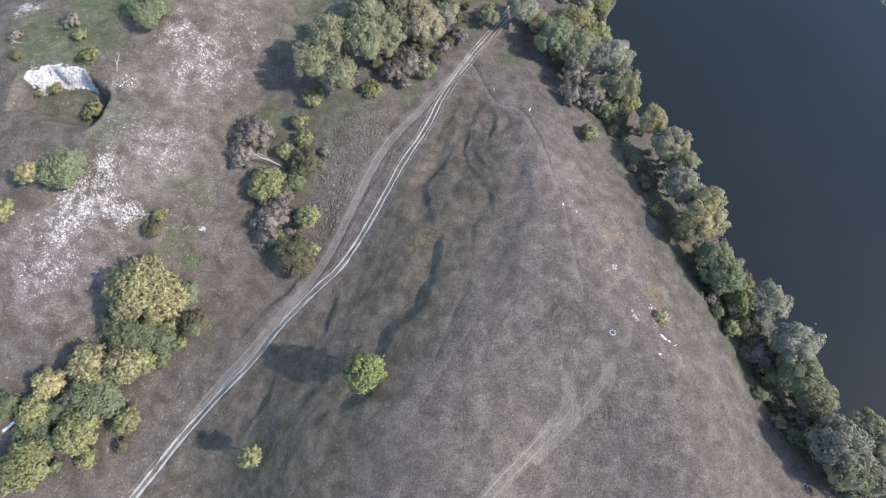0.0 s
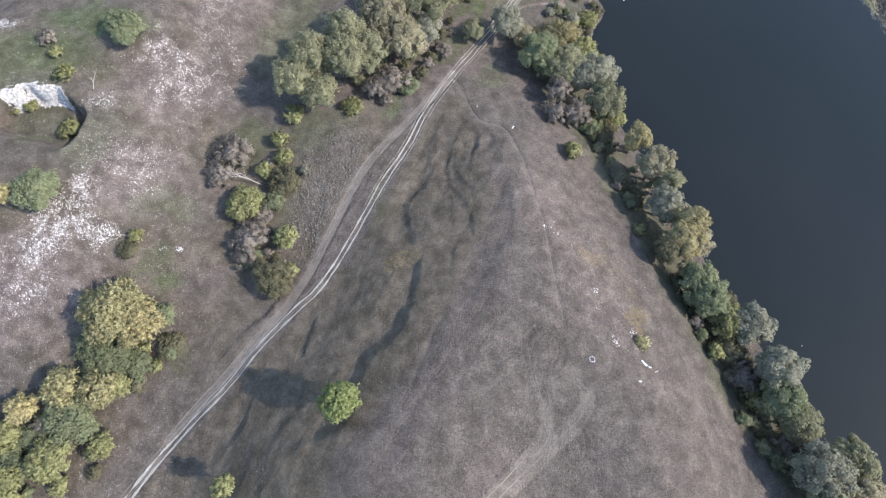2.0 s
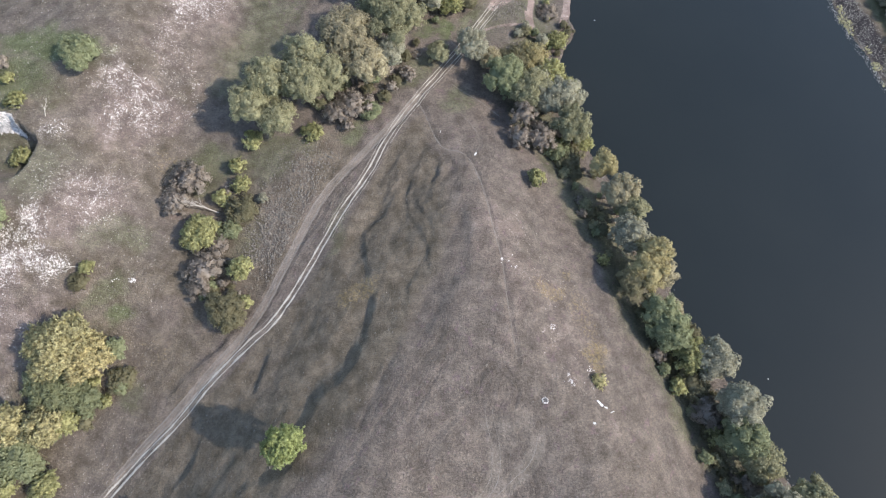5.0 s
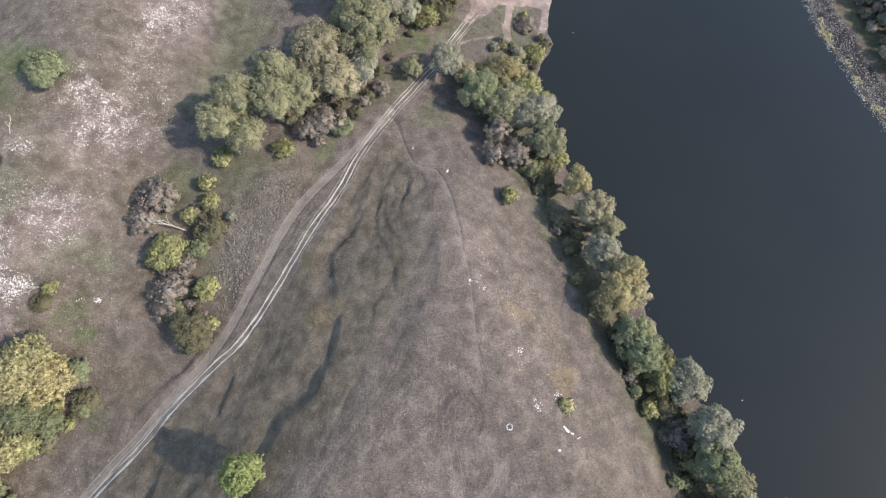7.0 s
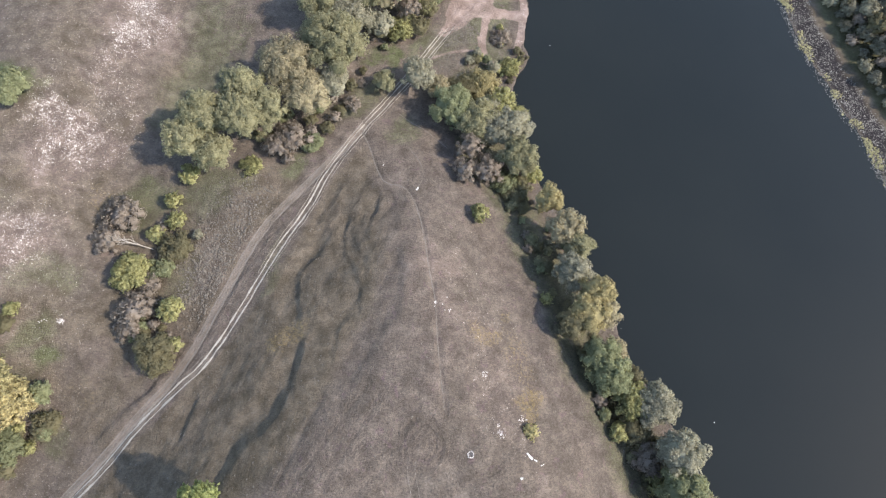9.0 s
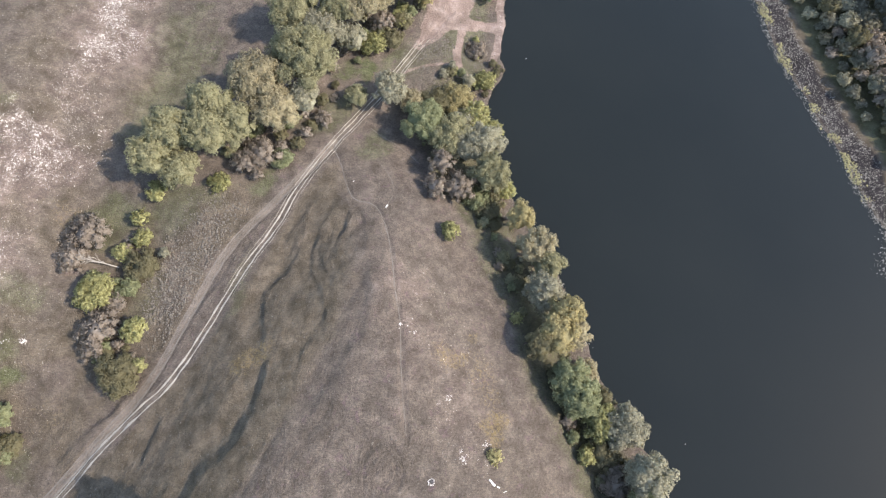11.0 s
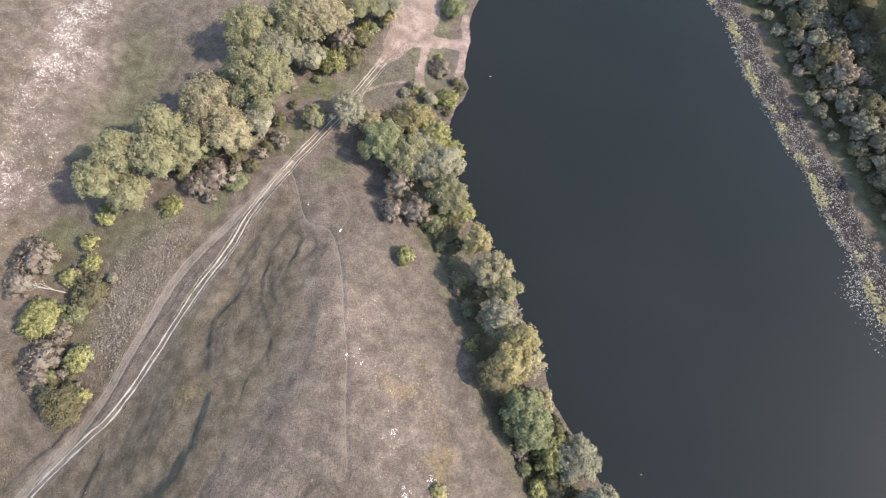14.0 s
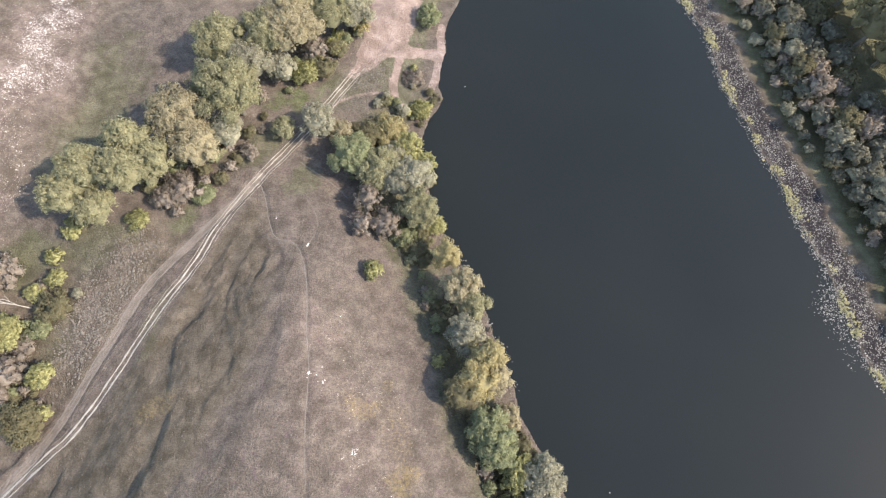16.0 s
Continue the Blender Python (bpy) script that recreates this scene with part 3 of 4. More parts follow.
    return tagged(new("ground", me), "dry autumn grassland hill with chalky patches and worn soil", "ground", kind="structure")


ground = build_ground()


def build_water():
    ys = np.concatenate([np.linspace(-2500, -70, 30), np.arange(-60, 240, 4.0), np.linspace(250, 2500, 30)])
    verts, faces = [], []
    for k, (y, a, b) in enumerate(zip(ys, near_x(ys) - 3, far_x(ys) + 3)):
        verts += [(a + (b - a) * j / 8, y, 0.0) for j in range(9)]
        if k:
            faces += [((k - 1) * 9 + j, (k - 1) * 9 + j + 1, k * 9 + j + 1, k * 9 + j) for j in range(8)]
    return tagged(new("water", mesh_of("water", verts, faces, WATER, True)), "still dark slate-grey river water between overgrown banks", "river", kind="structure")


water = build_water()


def ribbon(points, offset, width, seed, start=1.0, end=1.0, lift=0.03, step=0.5):
    """A strip along a line, with uneven width, lying on the ground."""
    path = []
    for (ax, ay), (bx, by) in zip(points, points[1:]):
        n = max(1, int(math.dist((ax, ay), (bx, by)) / step))
        path += [(ax + (bx - ax) * k / n, ay + (by - ay) * k / n) for k in range(n)]
    p = np.array(path)
    d = np.gradient(p, axis=0)
    d /= np.linalg.norm(d, axis=1)[:, None]
    nrm = np.stack([-d[:, 1], d[:, 0]], -1)
    s = np.arange(len(p)) * step
    centre = p + nrm * (offset + 0.12 * fbm(s, s * 0 + seed, 7.0, seed))[:, None]
    half = width / 2 * np.linspace(start, end, len(s)) * (1 + 0.75 * fbm(s, s * 0 + seed, 3.0, seed + 3))
    cols = []
    for k, lower in ((-1, -0.08), (-0.5, 0), (0.5, 0), (1, -0.08)):
        q = centre + nrm * (half * k)[:, None]
        cols.append(np.column_stack([q, ground_height(q[:, 0], q[:, 1]) + lift + lower]))
    verts = np.stack(cols, 1).reshape(-1, 3)
    faces = [(4 * i + j, 4 * i + j + 1, 4 * i + j + 5, 4 * i + j + 4) for i in range(len(p) - 1) for j in range(3)]
    return [tuple(v) for v in verts], faces


def track(name, label, strips, mat=None):
    root = tagged(new(name), label, "dirt track", kind="structure")
    for k, (points, offset, width, *taper) in enumerate(strips):
        part("wheel_rut", mesh_of("wheel_rut", *ribbon(points, offset, width, 20 + k, *taper), mat or RUT, True), root)


ROAD_CORE = [q for q in ROAD_RUT if q[1] < 151]
ROAD_NORTH = [q for q in ROAD_RUT if 60 < q[1] < 149]
ROAD_SOUTH = [q for q in ROAD_RUT if q[1] < 40]
track("road", "pale chalky two-rut dirt track worn through dry grass",
      [(ROAD_CORE, -0.68, 0.66, 1.5, 0.42), (ROAD_CORE, 0.66, 0.60, 1.5, 0.45), (ROAD_NORTH, -1.55, 0.2, 0.3, 1.2), (ROAD_NORTH, 1.45, 0.22, 0.3, 1.2)])
track("road", "older brown worn wheel track beside the ruts", [(ROAD_WORN, -0.8, 0.34), (ROAD_WORN, 0.3, 0.2), (ROAD_WORN, 1.1, 0.3), (ROAD_SOUTH, 0.02, 0.2), (ROAD_SOUTH, 1.6, 0.24)], TROD)
track("pavement", "narrow trodden pale footpath along the hill crest", [(FOOTPATH, 0, 0.32, 1.2, 0.5), (SIDE_PATH, 0, 0.2), (NORTH_PATH, 0, 0.2)], TROD)
track("road", "faint worn wheel tracks climbing the dry hilltop", [(HILL_TRACK, -0.8, 0.36, 1.2, 0.2), (HILL_TRACK, 0.8, 0.36, 1.2, 0.2), (HILL_FORK, 0.2, 0.24, 0.8, 0.2)], PATH)


# ---- trees ----
def tube(a, b, ra, rb, sides=6):
    a, b = Vector(a), Vector(b)
    w = (b - a).normalized()
    u = w.orthogonal().normalized()
    v = w.cross(u)
    verts = [tuple(c + (u * math.cos(k * math.tau / sides) + v * math.sin(k * math.tau / sides)) * r)
             for c, r in ((a, ra), (b, rb)) for k in range(sides)]
    faces = [(k, (k + 1) % sides, sides + (k + 1) % sides, sides + k) for k in range(sides)] + [tuple(range(sides, 2 * sides))]
    return verts, faces


def joined(pieces):
    verts, faces = [], []
    for v, f in pieces:
        n = len(verts)
        verts += v
        faces += [tuple(i + n for i in q) for q in f]
    return verts, faces


def sprays(rng, centre, normal, size, long=1.0, spiky=False):
    """Many small leaf sprays: bent quads round the given places, facing about the given ways."""
    n, way = len(centre), normal
    normal = normal + rng.normal(0, 0.34, (n, 3))
    normal /= np.linalg.norm(normal, axis=1)[:, None]
    if spiky:  # shoots that point outwards
        u = normal * np.array([1, 1, 0.35]) + rng.normal(0, 0.45, (n, 3))
        normal = np.cross(np.cross(u, normal * 0.5 + np.array([0.2, 0, 1.0]) + rng.normal(0, 0.3, (n, 3))), u)
        normal /= np.linalg.norm(normal, axis=1)[:, None]
    else:
        u = np.cross(normal, rng.normal(0, 1, (n, 3)))
    u /= np.linalg.norm(u, axis=1)[:, None]
    v = np.cross(normal, u)
    s = size * rng.uniform(0.55, 1.25, (n, 1))
    a = centre - u * s * 0.5 * long
    wide = 0.28 if spiky else 0.42
    b = centre - v * s * wide + normal * s * 0.12
    c = centre + u * s * 0.55 * long - normal * s * 0.10
    d = centre + v * s * wide + normal * s * 0.12
    out = np.einsum("ij,ij->i", np.cross(b - a, c - a), way) < 0
    b[out], d[out] = d[out].copy(), b[out].copy()
    verts = np.stack([a, b, c, d], 1).reshape(-1, 3)
    return verts, np.arange(4 * n).reshape(n, 4)


def ball(centre, radii, rng, rings=5, sides=8):
    verts, faces = [], []
    for i in range(rings + 1):
        th = math.pi * (0.03 + 0.94 * i / rings)
        for k in range(sides):
            ph = math.tau * (k + 0.5 * (i % 2)) / sides
            g = rng.uniform(0.88, 1.08)
            verts.append((centre[0] + radii[0] * g * math.sin(th) * math.cos(ph), centre[1] + radii[1] * g * math.sin(th) * math.sin(ph),
                          centre[2] + radii[2] * g * math.cos(th)))
    for i in range(rings):
        for k in range(sides):
            faces.append((i * sides + k, (i + 1) * sides + k, (i + 1) * sides + (k + 1) % sides, i * sides + (k + 1) % sides))
    return verts, faces


KINDS = {
    "sage": ("willow_tree", "grey-green willow with a billowing rounded crown", "tree"),
    "tan": ("willow_tree", "willow fading to tan with a billowing crown", "tree"),
    "amber": ("willow_tree", "amber-yellow willow with a rounded autumn crown", "tree"),
    "pale": ("willow_tree", "silvery grey willow with a soft rounded crown", "tree"),
    "green": ("leafy_tree", "dense dark green leafy bank tree", "tree"),
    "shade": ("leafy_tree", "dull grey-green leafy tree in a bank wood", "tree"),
    "olive": ("shrub", "low olive-green leafy shrub in grass", "shrub"),
    "lime": ("leafy_shrub", "bright yellow-green leafy shrub", "shrub"),
    "fresh": ("leafy_tree", "lone fresh green tree with a round leafy crown", "tree"),
    "yellow": ("maple_tree", "yellowing broad maple tree in autumn leaf", "tree"),
    "gold": ("maple_tree", "golden-yellow broad autumn maple tree", "tree"),
    "brown": ("twiggy_shrub", "half-bare grey-brown twiggy shrub", "shrub"),
}
tree_count = [0]


def tree(colour, x, y, radius, height, group="", coarse=1.0):
    tree_count[0] += 1
    rng = np.random.RandomState(tree_count[0] * 7 + 1)
    kind, label, category = KINDS[colour]
    if category == "tree" and height < 4.6:
        kind, category = "shrub", "shrub"
        label = label.replace("tree", "shrub").replace("willow", "willow shrub").replace("shrub shrub", "shrub")
    spiky, bare = colour in ("lime", "fresh", "yellow", "gold"), colour == "brown"
    radius *= 0.98 if spiky else 1.02
    z = ground_at(x, y)
    root = tagged(new(kind), label, category, group)
    root.location = (x, y, z)
    low = 0.22 * height if height > 4 else 0.08 * height
    mid, half = (low + height) / 2, (height - low) / 2
    # lobes of the crown
    n = int(np.clip(9 + radius * (5.0 if spiky else 3.1), 11, 46))
    lobes = []
    for k in range(n):
        t = (k + 0.5) / n
        up = 0.98 - 1.25 * t
        ph = k * 2.39996 + rng.uniform(-0.4, 0.4)
        ring = math.sqrt(max(0.0, 1 - up * up))
        size = radius * (0.17 + 0.15 * rng.uniform(0, 1)) * (1.0 if n > 20 else 1.25)
        reach = radius * (rng.uniform(0.84, 1.14) if spiky else rng.uniform(0.72, 1.16)) - size * 0.8
        lobes.append((np.array([ring * math.cos(ph) * reach, ring * math.sin(ph) * reach, mid + up * (half - size * 0.55) * rng.uniform(0.8, 1.05)]), size))
    size = (0.268 + 0.014 * radius) * coarse
    long = 1.5 if bare else 1.25
    middles, sizes = np.array([c for c, r in lobes]), np.array([r for c, r in lobes])
    cards_at, cards_way = [], []
    for k, (c, r) in enumerate(lobes):
        if bare or r < 0.62 * coarse:
            knobs = [(c, r)]
        else:  # small rounded clumps over the lobe
            count = int(np.clip(10 * r / (1.1 * coarse), 6, 14))
            knobs = []
            for j in range(count):
                up = 0.97 - 1.15 * (j + 0.5) / count
                ph = j * 2.39996 + k
                ring = math.sqrt(1 - up * up)
                way = np.array([ring * math.cos(ph), ring * math.sin(ph), up]) + rng.normal(0, 0.16, 3)
                knobs.append((c + way * r * rng.uniform(0.66, 0.9) * np.array([1, 1, 1.3]), r * rng.uniform(0.32, 0.48)))
        knob_at, knob_r = np.array([q[0] for q in knobs]), np.array([q[1] for q in knobs])
        for j, (q, s) in enumerate(knobs):
            if spiky:  # leafy shoots that fan out and up
                m = max(4, int(s * s * 14 / (size * size * 6.5)))
                w = rng.normal(0, 1, (m, 3))
                w /= np.linalg.norm(w, axis=1)[:, None]
                w[:, 2] = np.abs(w[:, 2]) * 0.8 + 0.12
                along = rng.uniform(0.25, 1.0, (m, 7, 1)) ** 0.8
                reach = rng.uniform(0.7, 2.0, (m, 1, 1))
                at = q + (w[:, None] * s * along * reach + rng.normal(0, 0.30, (m, 7, 3)) * size).reshape(m, 7, 3)
                at, w = at.reshape(-1, 3), np.repeat(w, 7, axis=0)
            else:
                m = int(4 * math.pi * s * s * (0.85 if bare else 0.82 if len(knobs) > 1 else 1.25) / (size * size * 0.75))
                w = rng.normal(0, 1, (m, 3))
                w /= np.linalg.norm(w, axis=1)[:, None]
                w = w[w[:, 2] > -0.3]
                depth = rng.uniform(0.2, 1.0, (len(w), 1)) if bare else 1.1 - 0.34 * rng.uniform(0, 1, (len(w), 1)) ** 1.6
                at = q + w * s * depth * np.array([1, 1, 1.25])
                if len(knobs) > 1:
                    gap = np.linalg.norm(at[:, None] - knob_at[None], axis=2) / knob_r[None]
                    gap[:, j] = 9
                    inner = gap.min(axis=1) > 0.86
                    at, w = at[inner], w[inner]
            gap = np.linalg.norm(at[:, None] - middles[None], axis=2) / sizes[None]
            gap[:, k] = 9
            keep = (gap.min(axis=1) > 0.78) & (at[:, 2] > 0.12)
            over = at - c
            w = w + 0.6 * over / (np.linalg.norm(over, axis=1)[:, None] + 0.01)
            w = w / (np.linalg.norm(w, axis=1)[:, None] + 0.001)
            cards_at.append(at[keep])
            cards_way.append(w[keep])
    at, way = np.concatenate(cards_at), np.concatenate(cards_way)
    if bare:
        across = np.cross(way, rng.normal(0, 1, way.shape)) + 0.8 * way
        across /= np.linalg.norm(across, axis=1)[:, None]
        verts, faces = sprays(rng, at, across, size * 1.4, long)
        verts = verts.reshape(-1, 4, 3)
        middle = (verts[:, :1] + verts[:, 2:3]) / 2
        verts[:, 1::2] = middle + (verts[:, 1::2] - middle) * 0.55
        verts = verts.reshape(-1, 3)
    else:
        way = way + np.array([0.12, 0, 0.1])
        verts, faces = sprays(rng, at, way, size * (0.92 if spiky else 1.0), 1.9 if spiky else long, spiky)
    core = 0.58 if bare else 0.60 if spiky else 0.68 if radius < 2.6 else 0.74
    cv, cf = joined([ball((0, 0, mid), (radius * core, radius * core, half * core), rng, 6, 11)]
                    + [ball(c, (r * core, r * core, r * core * 1.04), rng, 4, 6) for c, r in lobes])
    faces = np.concatenate([faces, np.array(cf) + len(verts)])
    verts = np.concatenate([verts, np.array(cv)])
    # leaves of a clump share its roundness
    soft = np.repeat(way * (0.75 if spiky else 1.0) + rng.normal(0, 0.30 if spiky or bare else 0.20, way.shape), 4, axis=0)
    spread = verts - np.array([0, 0, mid * 0.8])
    soft = np.concatenate([soft, np.zeros((len(verts) - len(soft), 3))])
    soft = soft + 0.55 * spread / (np.linalg.norm(spread, axis=1)[:, None] + 0.01)
    soft /= np.linalg.norm(soft, axis=1)[:, None]
    part("crown", mesh_of("crown", verts, faces, LEAVES[colour], normals=soft), root)
    # trunk and limbs
    thick = 0.035 * height + 0.02
    lean = Vector((rng.uniform(-0.06, 0.06) * height, rng.uniform(-0.06, 0.06) * height, mid * 0.9))
    pieces = [tube((0, 0, -0.5), lean * 0.5, thick * 1.25, thick), tube(lean * 0.5, lean, thick, thick * 0.6)]
    limbs = []
    for c, r in lobes[:: max(1, len(lobes) // (10 if bare else 6))]:
        root_at = lean * rng.uniform(0.35, 0.9)
        limb = [tube(root_at, Vector(c), thick * 0.45, thick * 0.12, 5)]
        if bare:
            for _ in range(4):
                tip = Vector(c) + Vector(rng.normal(0, r * 0.7, 3))
                tip.z = max(tip.z, 0.3)
                limb.append(tube(c, tip, thick * 0.16, 0.015, 4))
        limbs.append(limb)
    if not (bare and coarse == 1.0):
        pieces += [q for limb in limbs for q in limb]
    trunk = part("trunk", mesh_of("trunk", *joined(pieces), BARK, True), root)
    if bare and coarse == 1.0:  # limbs that show through the thin crown
        for limb in limbs:
            part("limb", mesh_of("limb", *joined(limb), BARK, True), trunk)
    return root



# chalk slope
tree("green", -84.7, 110.0, 5.3, 5.0)
tree("lime", -98.4, 95.6, 2.7, 3.0)
tree("lime", -103.0, 102.7, 1.8, 2.0)
tree("lime", -110.6, 89.0, 1.9, 1.8)
tree("lime", -115.0, 87.8, 1.4, 1.4)
tree("lime", -98.0, 81.8, 3.0, 2.4)
tree("green", -96.6, 59.9, 5.5, 6.5)
tree("gold", -104.8, 58.5, 3.0, 6.0)
tree("lime", -111.6, 49.3, 3.4, 4.5)
tree("lime", -76.0, 51.7, 2.0, 2.5)
tree("olive", -77.6, 47.9, 2.6, 2.5)
tree("brown", -119.7, 101.5, 2.2, 2.0)
tree("olive", -117.9, 94.8, 1.6, 1.6)
tree("brown", -106.6, 108.0, 2.9, 2.2)

# valley thicket
tree("green", -85.0, 22.9, 4.1, 4.0)
tree("green", -68.1, 31.2, 3.3, 4.0)
tree("green", -76.6, 20.9, 4.4, 3.5)
tree("green", -91.4, 5.3, 4.0, 4.0)
tree("green", -83.5, 3.3, 3.4, 3.5)
tree("olive", -79.3, -6.7, 2.0, 2.0)
tree("green", -97.5, -6.6, 3.6, 4.0)
tree("lime", -76.2, 13.6, 3.2, 5.0)
tree("yellow", -76.8, 31.0, 7.8, 11.5)
tree("gold", -71.2, 28.7, 6.1, 11.4)
tree("green", -80.2, 20.7, 5.9, 5.0)
tree("green", -73.4, 19.0, 4.7, 3.5)
tree("olive", -65.5, 24.0, 3.9, 2.4)
tree("gold", -98.1, 8.2, 3.8, 6.0)
tree("yellow", -88.5, 13.1, 4.7, 8.0)
tree("yellow", -79.7, 12.7, 4.7, 8.0)
tree("green", -86.5, 6.7, 6.4, 4.5)
tree("lime", -101.2, 1.5, 4.2, 5.0)
tree("brown", -92.9, 4.5, 2.3, 5.0)
tree("lime", -88.9, -3.3, 5.0, 6.0)
tree("lime", -78.4, -0.7, 3.4, 4.5)
tree("lime", -98.5, -10.5, 5.6, 6.0)
tree("lime", -86.0, -9.4, 2.6, 3.5)
tree("green", -101.2, -4.7, 5.0, 3.0)
tree("green", -96.2, 1.3, 3.5, 4.0)
tree("yellow", -103.1, -13.3, 4.0, 5.0)
tree("green", -109.1, 2.6, 3.5, 4.0)

# track side thicket
tree("lime", -49.7, 61.8, 5.2, 5.0)
tree("lime", -36.7, 51.7, 3.4, 6.0)
tree("lime", -35.1, 43.3, 2.0, 3.5)
tree("olive", -39.6, 40.9, 5.5, 4.5)
tree("brown", -47.2, 52.3, 5.6, 4.5)
tree("lime", -45.7, 73.3, 2.5, 3.0)
tree("lime", -40.4, 77.1, 2.8, 3.0)
tree("lime", -42.3, 82.9, 2.5, 3.0)
tree("brown", -55.7, 78.7, 6.3, 4.5)
tree("brown", -57.8, 70.9, 4.5, 4.0)
tree("olive", -39.5, 69.1, 4.6, 3.0)
tree("pale", -34.1, 73.1, 1.6, 2.0)
tree("green", -42.4, 64.0, 3.9, 2.5)
tree("brown", -45.1, 59.5, 4.0, 3.0)
tree("brown", -48.6, 47.7, 3.9, 3.0)

# row of willows
tree("sage", -37.7, 97.9, 5.8, 13.8)
tree("sage", -32.7, 104.1, 6.3, 16.1)
tree("sage", -30.6, 95.0, 5.8, 10.3)
tree("sage", -22.7, 112.5, 6.4, 17.2)
tree("sage", -22.6, 104.1, 6.3, 16.1)
tree("sage", -17.5, 107.8, 6.3, 13.8)
tree("tan", -11.2, 121.7, 8.5, 16.1)
tree("tan", -6.1, 113.0, 6.1, 12.6)
tree("sage", 1.6, 129.2, 9.2, 18.4)
tree("pale", 0.2, 118.6, 5.1, 10.3)
tree("brown", -10.8, 102.0, 5.9, 5.0)
tree("brown", -15.1, 99.5, 3.7, 4.5)
tree("green", -5.3, 101.2, 3.5, 2.5)
tree("sage", -4.1, 148.1, 7.4, 14.9)
tree("pale", 4.0, 142.1, 6.9, 12.6)
tree("sage", 8.5, 151.2, 7.1, 14.9)
tree("tan", 15.7, 155.5, 8.9, 16.1)
tree("brown", 21.3, 151.6, 4.2, 7.0)
tree("sage", 25.8, 162.3, 7.2, 13.8)
tree("pale", 33.2, 165.2, 6.6, 11.5)
tree("gold", 35.4, 161.9, 2.7, 5.0)
tree("lime", 18.9, 143.4, 4.2, 4.0)
tree("olive", 24.8, 145.7, 3.9, 4.0)
tree("sage", 14.8, 122.9, 3.8, 6.0)
tree("pale", 13.0, 142.7, 4.5, 9.2)
tree("lime", -21.5, 93.4, 3.1, 2.2)
tree("lime", -38.5, 90.7, 3.1, 2.5)

# shore thicket
tree("pale", 25.1, 124.2, 5.1, 11.0)
tree("tan", 30.9, 123.6, 4.1, 5.0)
tree("green", 35.3, 114.3, 6.2, 11.0)
tree("olive", 38.8, 123.1, 4.8, 5.0)
tree("amber", 45.5, 125.2, 5.2, 6.0)
tree("sage", 42.9, 109.8, 6.3, 11.0)
tree("green", 37.9, 111.9, 4.3, 6.0)
tree("pale", 53.0, 107.5, 6.0, 12.4)
tree("pale", 48.1, 106.7, 5.2, 11.0)
tree("brown", 40.5, 100.7, 4.1, 8.4)
tree("brown", 45.3, 93.6, 5.1, 6.0)
tree("brown", 39.3, 93.1, 3.8, 4.5)
tree("sage", 55.1, 97.7, 5.7, 12.4)
tree("lime", 50.8, 119.7, 4.8, 6.0)
tree("green", 50.7, 91.3, 4.2, 4.0)
tree("olive", 54.7, 89.2, 4.5, 4.0)
tree("green", 57.0, 170.8, 4.6, 4.5)
tree("pale", 49.0, 133.3, 2.3, 4.0)
tree("brown", 51.9, 146.3, 3.7, 1.5)
tree("lime", 54.7, 134.9, 3.6, 2.0)
tree("pale", 47.4, 117.9, 4.4, 6.0)
tree("lime", 56.3, 115.0, 3.8, 5.0)
tree("lime", 59.5, 94.7, 3.3, 4.0)

# bank willows
tree("lime", 43.1, 79.3, 2.7, 4.0)
tree("amber", 62.7, 84.0, 4.3, 12.4)
tree("olive", 56.0, 84.0, 2.4, 2.2)
tree("tan", 66.4, 74.6, 5.5, 13.8)
tree("sage", 69.3, 69.5, 4.7, 12.4)
tree("pale", 67.7, 62.7, 5.4, 12.4)
tree("amber", 73.2, 56.6, 4.8, 15.1)
tree("amber", 70.2, 51.0, 5.3, 13.8)
tree("olive", 65.6, 48.4, 4.1, 9.6)
tree("tan", 75.4, 51.8, 4.0, 12.4)
tree("sage", 59.9, 67.1, 1.8, 2.0)
tree("lime", 60.5, 55.8, 1.7, 2.0)
tree("green", 72.3, 40.2, 4.9, 12.4)
tree("tan", 78.3, 42.1, 3.4, 6.0)
tree("green", 75.3, 34.5, 4.6, 11.0)
tree("olive", 80.6, 34.9, 3.9, 8.4)
tree("pale", 84.5, 28.3, 5.2, 12.4)
tree("green", 73.9, 36.2, 5.4, 12.4)
tree("lime", 79.8, 29.6, 4.8, 9.6)
tree("pale", 85.8, 29.3, 4.9, 12.4)
tree("olive", 80.2, 22.9, 4.2, 6.0)
tree("lime", 75.4, 22.1, 2.2, 3.5)
tree("brown", 83.0, 16.3, 4.7, 6.0)
tree("pale", 89.0, 17.8, 5.5, 13.8)
tree("green", 89.7, 9.6, 4.8, 11.0)
tree("lime", 85.2, 10.6, 3.3, 5.0)
tree("green", 88.8, 10.0, 5.9, 12.4)
tree("sage", 92.4, 4.6, 5.2, 11.0)
tree("green", 80.0, 5.6, 1.8, 2.5)
tree("brown", 90.8, -0.7, 4.0, 5.0)
tree("pale", 92.1, -6.3, 6.3, 13.8)
tree("sage", 101.6, -3.9, 5.8, 13.8)
tree("tan", 99.3, -12.4, 6.3, 13.8)
tree("sage", 93.2, -12.3, 5.1, 11.0)
tree("brown", 87.7, 13.9, 3.9, 5.0)
tree("lime", 77.7, 23.0, 2.3, 3.0)
tree("olive", 103.6, -16.3, 5.3, 9.6)

# lone trees
tree("yellow", 52.5, 22.7, 1.9, 1.4)
tree("fresh", -16.9, 9.6, 4.3, 9.0)
